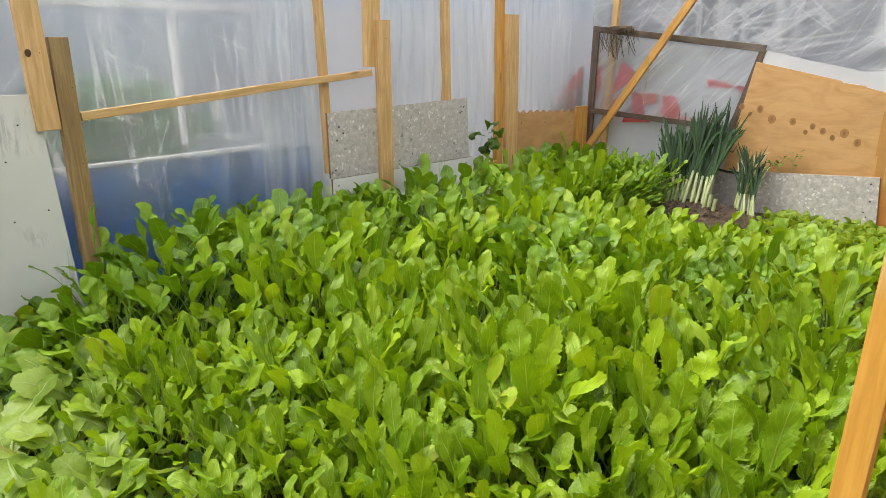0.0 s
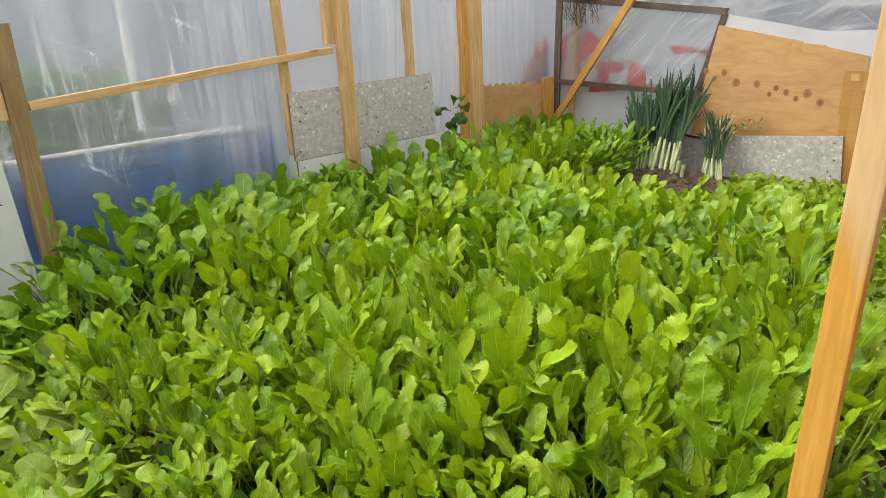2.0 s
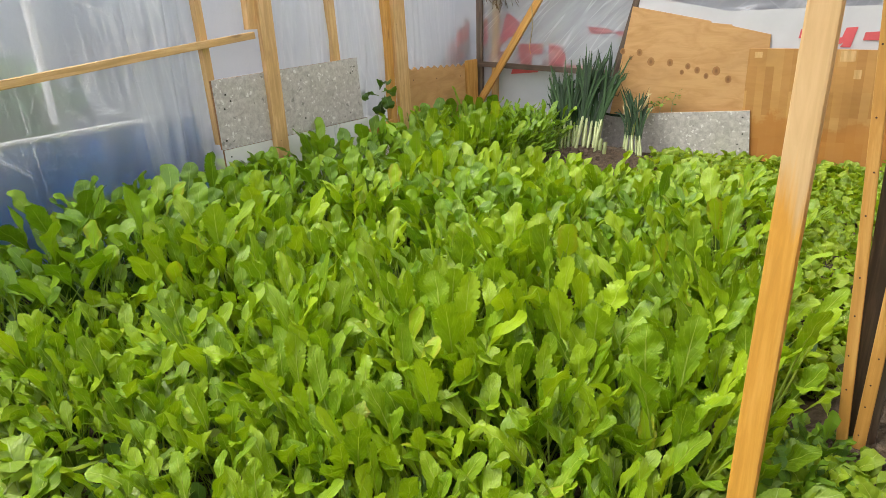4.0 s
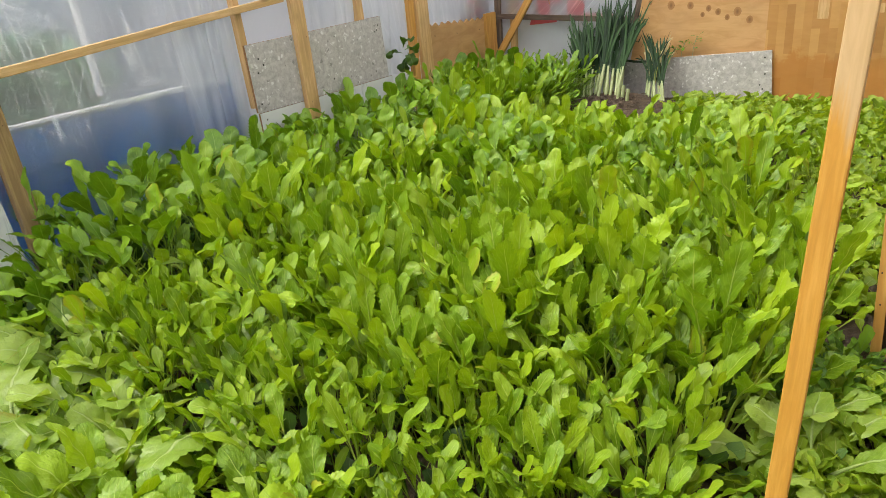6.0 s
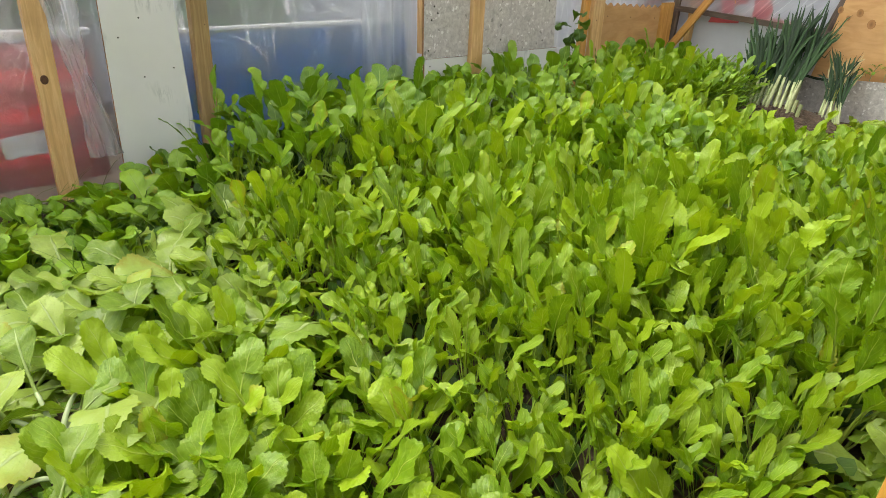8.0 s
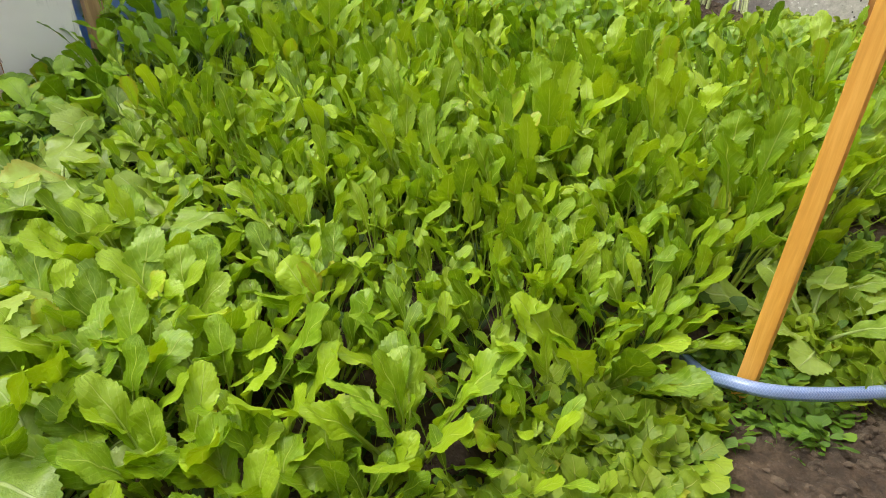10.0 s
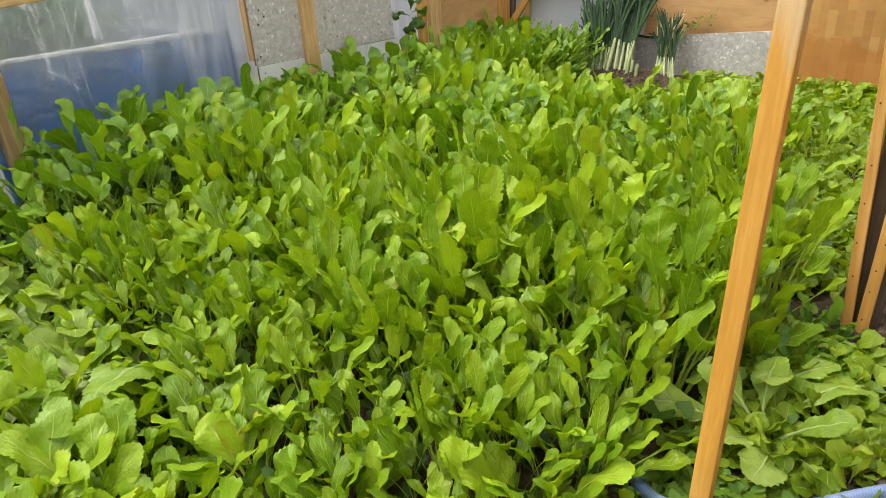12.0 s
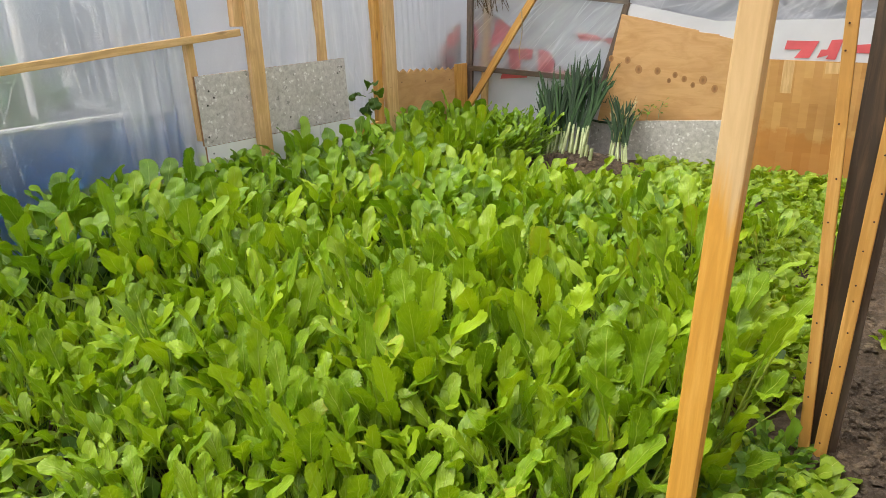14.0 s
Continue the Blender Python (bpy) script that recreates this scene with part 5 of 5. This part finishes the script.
def leek(base, top, r, seed, mat=LEEK, label="harvested leek with white shank leaning on the wall", group="leeks heaped against the boards"):
    rng = random.Random(seed)
    root = tagged(new("leek"), label, "leek", group)
    b, t = Vector(base), Vector(top)
    mid = b.lerp(t, 0.32)
    tube("shank", [b, b.lerp(t, 0.15), b.lerp(t, 0.3), mid], lambda s: r * (1.15 - 0.25 * s) * (0.6 + 0.4 * min(1, s * 8)), LEEK_WHITE, 8, root)
    for k in range(7):
        side = Vector((rng.uniform(-1, 1), rng.uniform(-0.5, 0.3), 0)) * 0.15
        tip = mid.lerp(t, rng.uniform(0.75, 1.2)) + side
        q = mid.lerp(tip, 0.55) - side * 0.25
        pts = []
        for i in range(9):
            s = i / 8
            start = b.lerp(t, 0.20)
            p = start * (1 - s) ** 2 + q * 2 * s * (1 - s) + tip * s * s
            p.z -= 0.09 * rng.random() * s ** 3
            pts.append(p)
        strap(root, pts, r * rng.uniform(1.2, 2.3), mat)
    return root


rng = random.Random(12)
for k in range(27):
    a = k / 26
    x, y = -1.06 + 0.36 * a + rng.uniform(-0.05, 0.05), 5.54 + rng.uniform(-0.07, 0.05)
    leek((x, y, soil_height(x, y) - 0.005), (-1.18 + 0.46 * a + rng.uniform(-0.08, 0.08), 5.88, 0.62 + 0.2 * a + rng.uniform(-0.18, 0.06)), rng.uniform(0.008, 0.013), k)
for k in range(10):
    a = k / 9
    x, y = -0.50 + 0.16 * a, 5.55 + rng.uniform(-0.03, 0.03)
    leek((x, y, soil_height(x, y) - 0.005), (-0.56 + 0.10 * a + rng.uniform(-0.07, 0.07), 5.80, 0.50 + rng.uniform(-0.08, 0.06)), rng.uniform(0.006, 0.009), 50 + k, STRAW if k % 3 == 1 else LEEK, "thin spring leek tied in a small bunch", "thin leeks in a small bunch")
lying = tagged(new("leek"), "single thin leek lying level behind the bunches", "leek", "leeks heaped against the boards")
strap(lying, [(-0.98 + 0.07 * k, 5.885, 0.31 + 0.012 * math.sin(k)) for k in range(9)], 0.018, LEEK)
for k in range(3):
    ob = tagged(new("leek_stump"), "cut white leek end stuck in the earth", "leek end", "cut leek ends")
    x = -0.66 + 0.035 * k
    z = soil_height(x, 5.44)
    tube("shank", [(x, 5.42, z - 0.02), (x + 0.002, 5.43, z + 0.03), (x + 0.004, 5.44, z + 0.07)], 0.015, LEEK_WHITE, 8, ob)

roots = tagged(new("root_clump"), "dry brown root clump hanging over the frame", "roots")
bm = bmesh.new()
bmesh.ops.create_icosphere(bm, subdivisions=3, radius=1)
for v in bm.verts:
    v.co *= 1 + 0.5 * noise.noise(v.co * 3)
    v.co = Vector((v.co.x * 0.10, v.co.y * 0.045, v.co.z * 0.028))
part("clump", bm, ROOTS, roots)
for k in range(46):
    x = rng.uniform(-0.15, 0.17)
    l = rng.uniform(0.05, 0.24) * (1 - abs(x) * 2)
    tube("rootlet", [(x * 0.8, rng.uniform(-0.05, 0), 0.02), (x + rng.uniform(-0.04, 0.04), -0.055, 0.03 - l * 0.4), (x + rng.uniform(-0.07, 0.07), -0.05, -l)], rng.uniform(0.001, 0.0028), ROOTS, 4, roots)
roots.location, roots.scale = (-1.72, BY - 0.06, 1.375), (1.15, 1.1, 1.1)
tw = tagged(tube("twine", [(-1.42, BY - 0.13, 1.18), (-1.41, BY - 0.14, 1.0), (-1.44, BY - 0.13, 0.85), (-1.43, BY - 0.13, 0.78)], 0.004, TWINE, 5), "frayed straw twine hanging from the brace", "twine")

kale = tagged(new("wilted_leaf"), "wilted dark green cabbage leaf hanging on the wall", "leaf")
for k, (dy, dz, az, ti) in enumerate(((0.0, 0.0, 80, 70), (0.03, -0.03, -40, 95), (-0.04, -0.02, -120, 60), (0.01, -0.05, -80, 125), (-0.02, 0.02, -20, 25))):
    v, f, u = leaf_arrays(0.15, 0.12, 0.012, 700 + k, elev=80, bend=110, fold=0.5, wave=0.022)
    ob = new("leaf", mesh_from("leaf", v, f, UNDER, True, u))
    ob.parent = kale
    ob.matrix_local = pose(0.0, dy, dz, 0, 0, az) @ pose(0, 0, 0, 0, ti, 0) @ Matrix.Scale(0.8, 4)
kale.location = (WX + 0.05, 4.55, 0.62)


def twisted_film():
    """Loose film, gathered and twisted, hanging between stud and panel."""
    nu, nv = 40, 36
    verts = []
    for j in range(nv + 1):
        t = j / nv
        z = 1.02 - 0.84 * t
        half = 0.035 + 0.075 * abs(t - 0.55) ** 0.8
        cy = 1.07 + 0.10 * t ** 1.3
        for i in range(nu + 1):
            u = 2 * i / nu - 1
            pleat = 0.010 * math.sin(u * 7 + 5 * t) + 0.003 * math.sin(u * 19 - 7 * t) + 0.02 * noise.noise(Vector((u * 2, t * 5, 3)))
            verts.append((WX + 0.035 + pleat, cy + half * u + 0.012 * noise.noise(Vector((u * 3, t * 7, 8))), z))
    w = nu + 1
    faces = [(j * w + i, j * w + i + 1, (j + 1) * w + i + 1, (j + 1) * w + i) for j in range(nv) for i in range(nu)]
    tagged(new("loose_film", mesh_from("loose_film", verts, faces, FILM_THICK)), "loose polythene gathered and twisted beside a white board", "film")


twisted_film()


def strands(name, label, category, mat, regions, count, length, radius, lift, seed):
    """Thin straws or blades lying and standing about, joined."""
    r = np.random.RandomState(seed)
    vs, fs = [], []
    for k in range(count):
        x0, x1, y0, y1 = regions[r.randint(len(regions))]
        p = np.array([r.uniform(x0, x1), r.uniform(y0, y1), 0.0])
        p[2] = soil_height(p[0], p[1]) + lift[0]
        a = r.uniform(0, 6.28)
        d = np.array([math.cos(a), math.sin(a), 0.0])
        l = r.uniform(*length)
        up = r.uniform(*lift[1])
        side = np.array([-d[1], d[0], 0.0]) * radius
        o = len(vs)
        for i in range(6):
            t = i / 5
            c = p + d * l * t * (0.35 + 0.65 * t) + np.array([0, 0, 1.0]) * l * up * (t - 0.45 * t * t)
            wd = 1 - 0.8 * t
            vs += [c - side * wd, c + side * wd, c + np.array([0, 0, radius * wd])]
        for i in range(5):
            q = o + 3 * i
            fs += [(q, q + 1, q + 4, q + 3), (q + 1, q + 2, q + 5, q + 4), (q + 2, q, q + 3, q + 5)]
    tagged(new(name, mesh_from(name, vs, fs, mat)), label, category, kind="stuff")


strands("dry_straw", "straw-coloured dry stalks lying among the leaves", "straw", STRAW, [(-1.0, 0.1, 0.5, 1.2), (-0.6, 0.2, 0.15, 0.6), (-1.0, 0.6, 0.9, 2.4)], 150, (0.05, 0.2), 0.0013, (0.01, (0.1, 0.9)), 5)
strands("grass", "thin green grass blades along the bed and corner", "grass", WEED, [(-1.9, -1.0, 0.4, 1.4), (-1.8, -0.9, 4.8, 5.8), (-1.6, -0.9, 5.0, 5.8), (-1.7, -1.0, 4.6, 5.8)], 860, (0.08, 0.26), 0.0022, (0.0, (0.8, 2.2)), 6)


def fallen_cabbage(x, y, turn, seed):
    """A wilted cabbage: long white stems bent over the soil, leaves at their ends."""
    r = random.Random(seed)
    root = tagged(new("fallen_cabbage"), "wilted cabbage with long white stems fallen on soil", "leafy plant", "fallen cabbages at the bed's end")
    root.matrix_world = pose(x, y, soil_height(x, y), 0, 0, turn)
    for k in range(6):
        a = radians(r.uniform(-80, 80))
        l = r.uniform(0.10, 0.2)
        e = Vector((l * math.cos(a), l * math.sin(a), r.uniform(0.02, 0.10)))
        tube("stem", [(0, 0, 0.0), e * 0.3 + Vector((0, 0, 0.03)), e * 0.7 + Vector((0, 0, 0.025)), e], lambda s: 0.009 - 0.004 * s, STEM_WHITE, 7, root)
        ob = new("leaf", r.choice(CABB))
        ob.parent = root
        ob.matrix_local = Matrix.Translation(e * 0.9) @ pose(0, 0, 0, 0, 0, math.degrees(a) + r.uniform(-30, 30)) @ pose(0, 0, 0, 0, r.uniform(25, 75), 0) @ Matrix.Scale(r.uniform(0.6, 0.85), 4)


for k, (x, y, turn) in enumerate(((-0.26, 0.36, 120), (-0.12, 0.44, 60), (-0.38, 0.50, 150), (-0.30, 0.22, 200), (0.02, 0.30, 80), (-0.55, 0.62, 140))):
    fallen_cabbage(x, y, turn, 20 + k)


def climber(x, z, seed):
    """A thin weed stem that rises from behind the low board."""
    r = random.Random(seed)
    root = tagged(new("climbing_weed"), "thin clover-like weed growing over a board's edge", "weed")
    tube("stem", [(x, BY - 0.055, 0.0), (x + 0.01, BY - 0.056, z * 0.6), (x + 0.02, BY - 0.062, z), (x + 0.05, BY - 0.08, z + 0.08)], 0.002, HEDGE, 5, root)
    for k in range(9):
        ob = new("leaf", r.choice(WEEDS))
        ob.parent = root
        t = k / 8
        ob.matrix_local = Matrix.Translation((x + 0.02 + 0.03 * t, BY - 0.062 - 0.018 * t, z + 0.08 * t)) @ pose(0, 0, 0, 0, 0, r.uniform(180, 360)) @ pose(0, 0, 0, 0, r.uniform(30, 80), 0) @ Matrix.Scale(0.65, 4)


for x, z in ((-0.36, 0.36), (-0.27, 0.40), (-0.43, 0.33)):
    climber(x, z, int(x * -100))
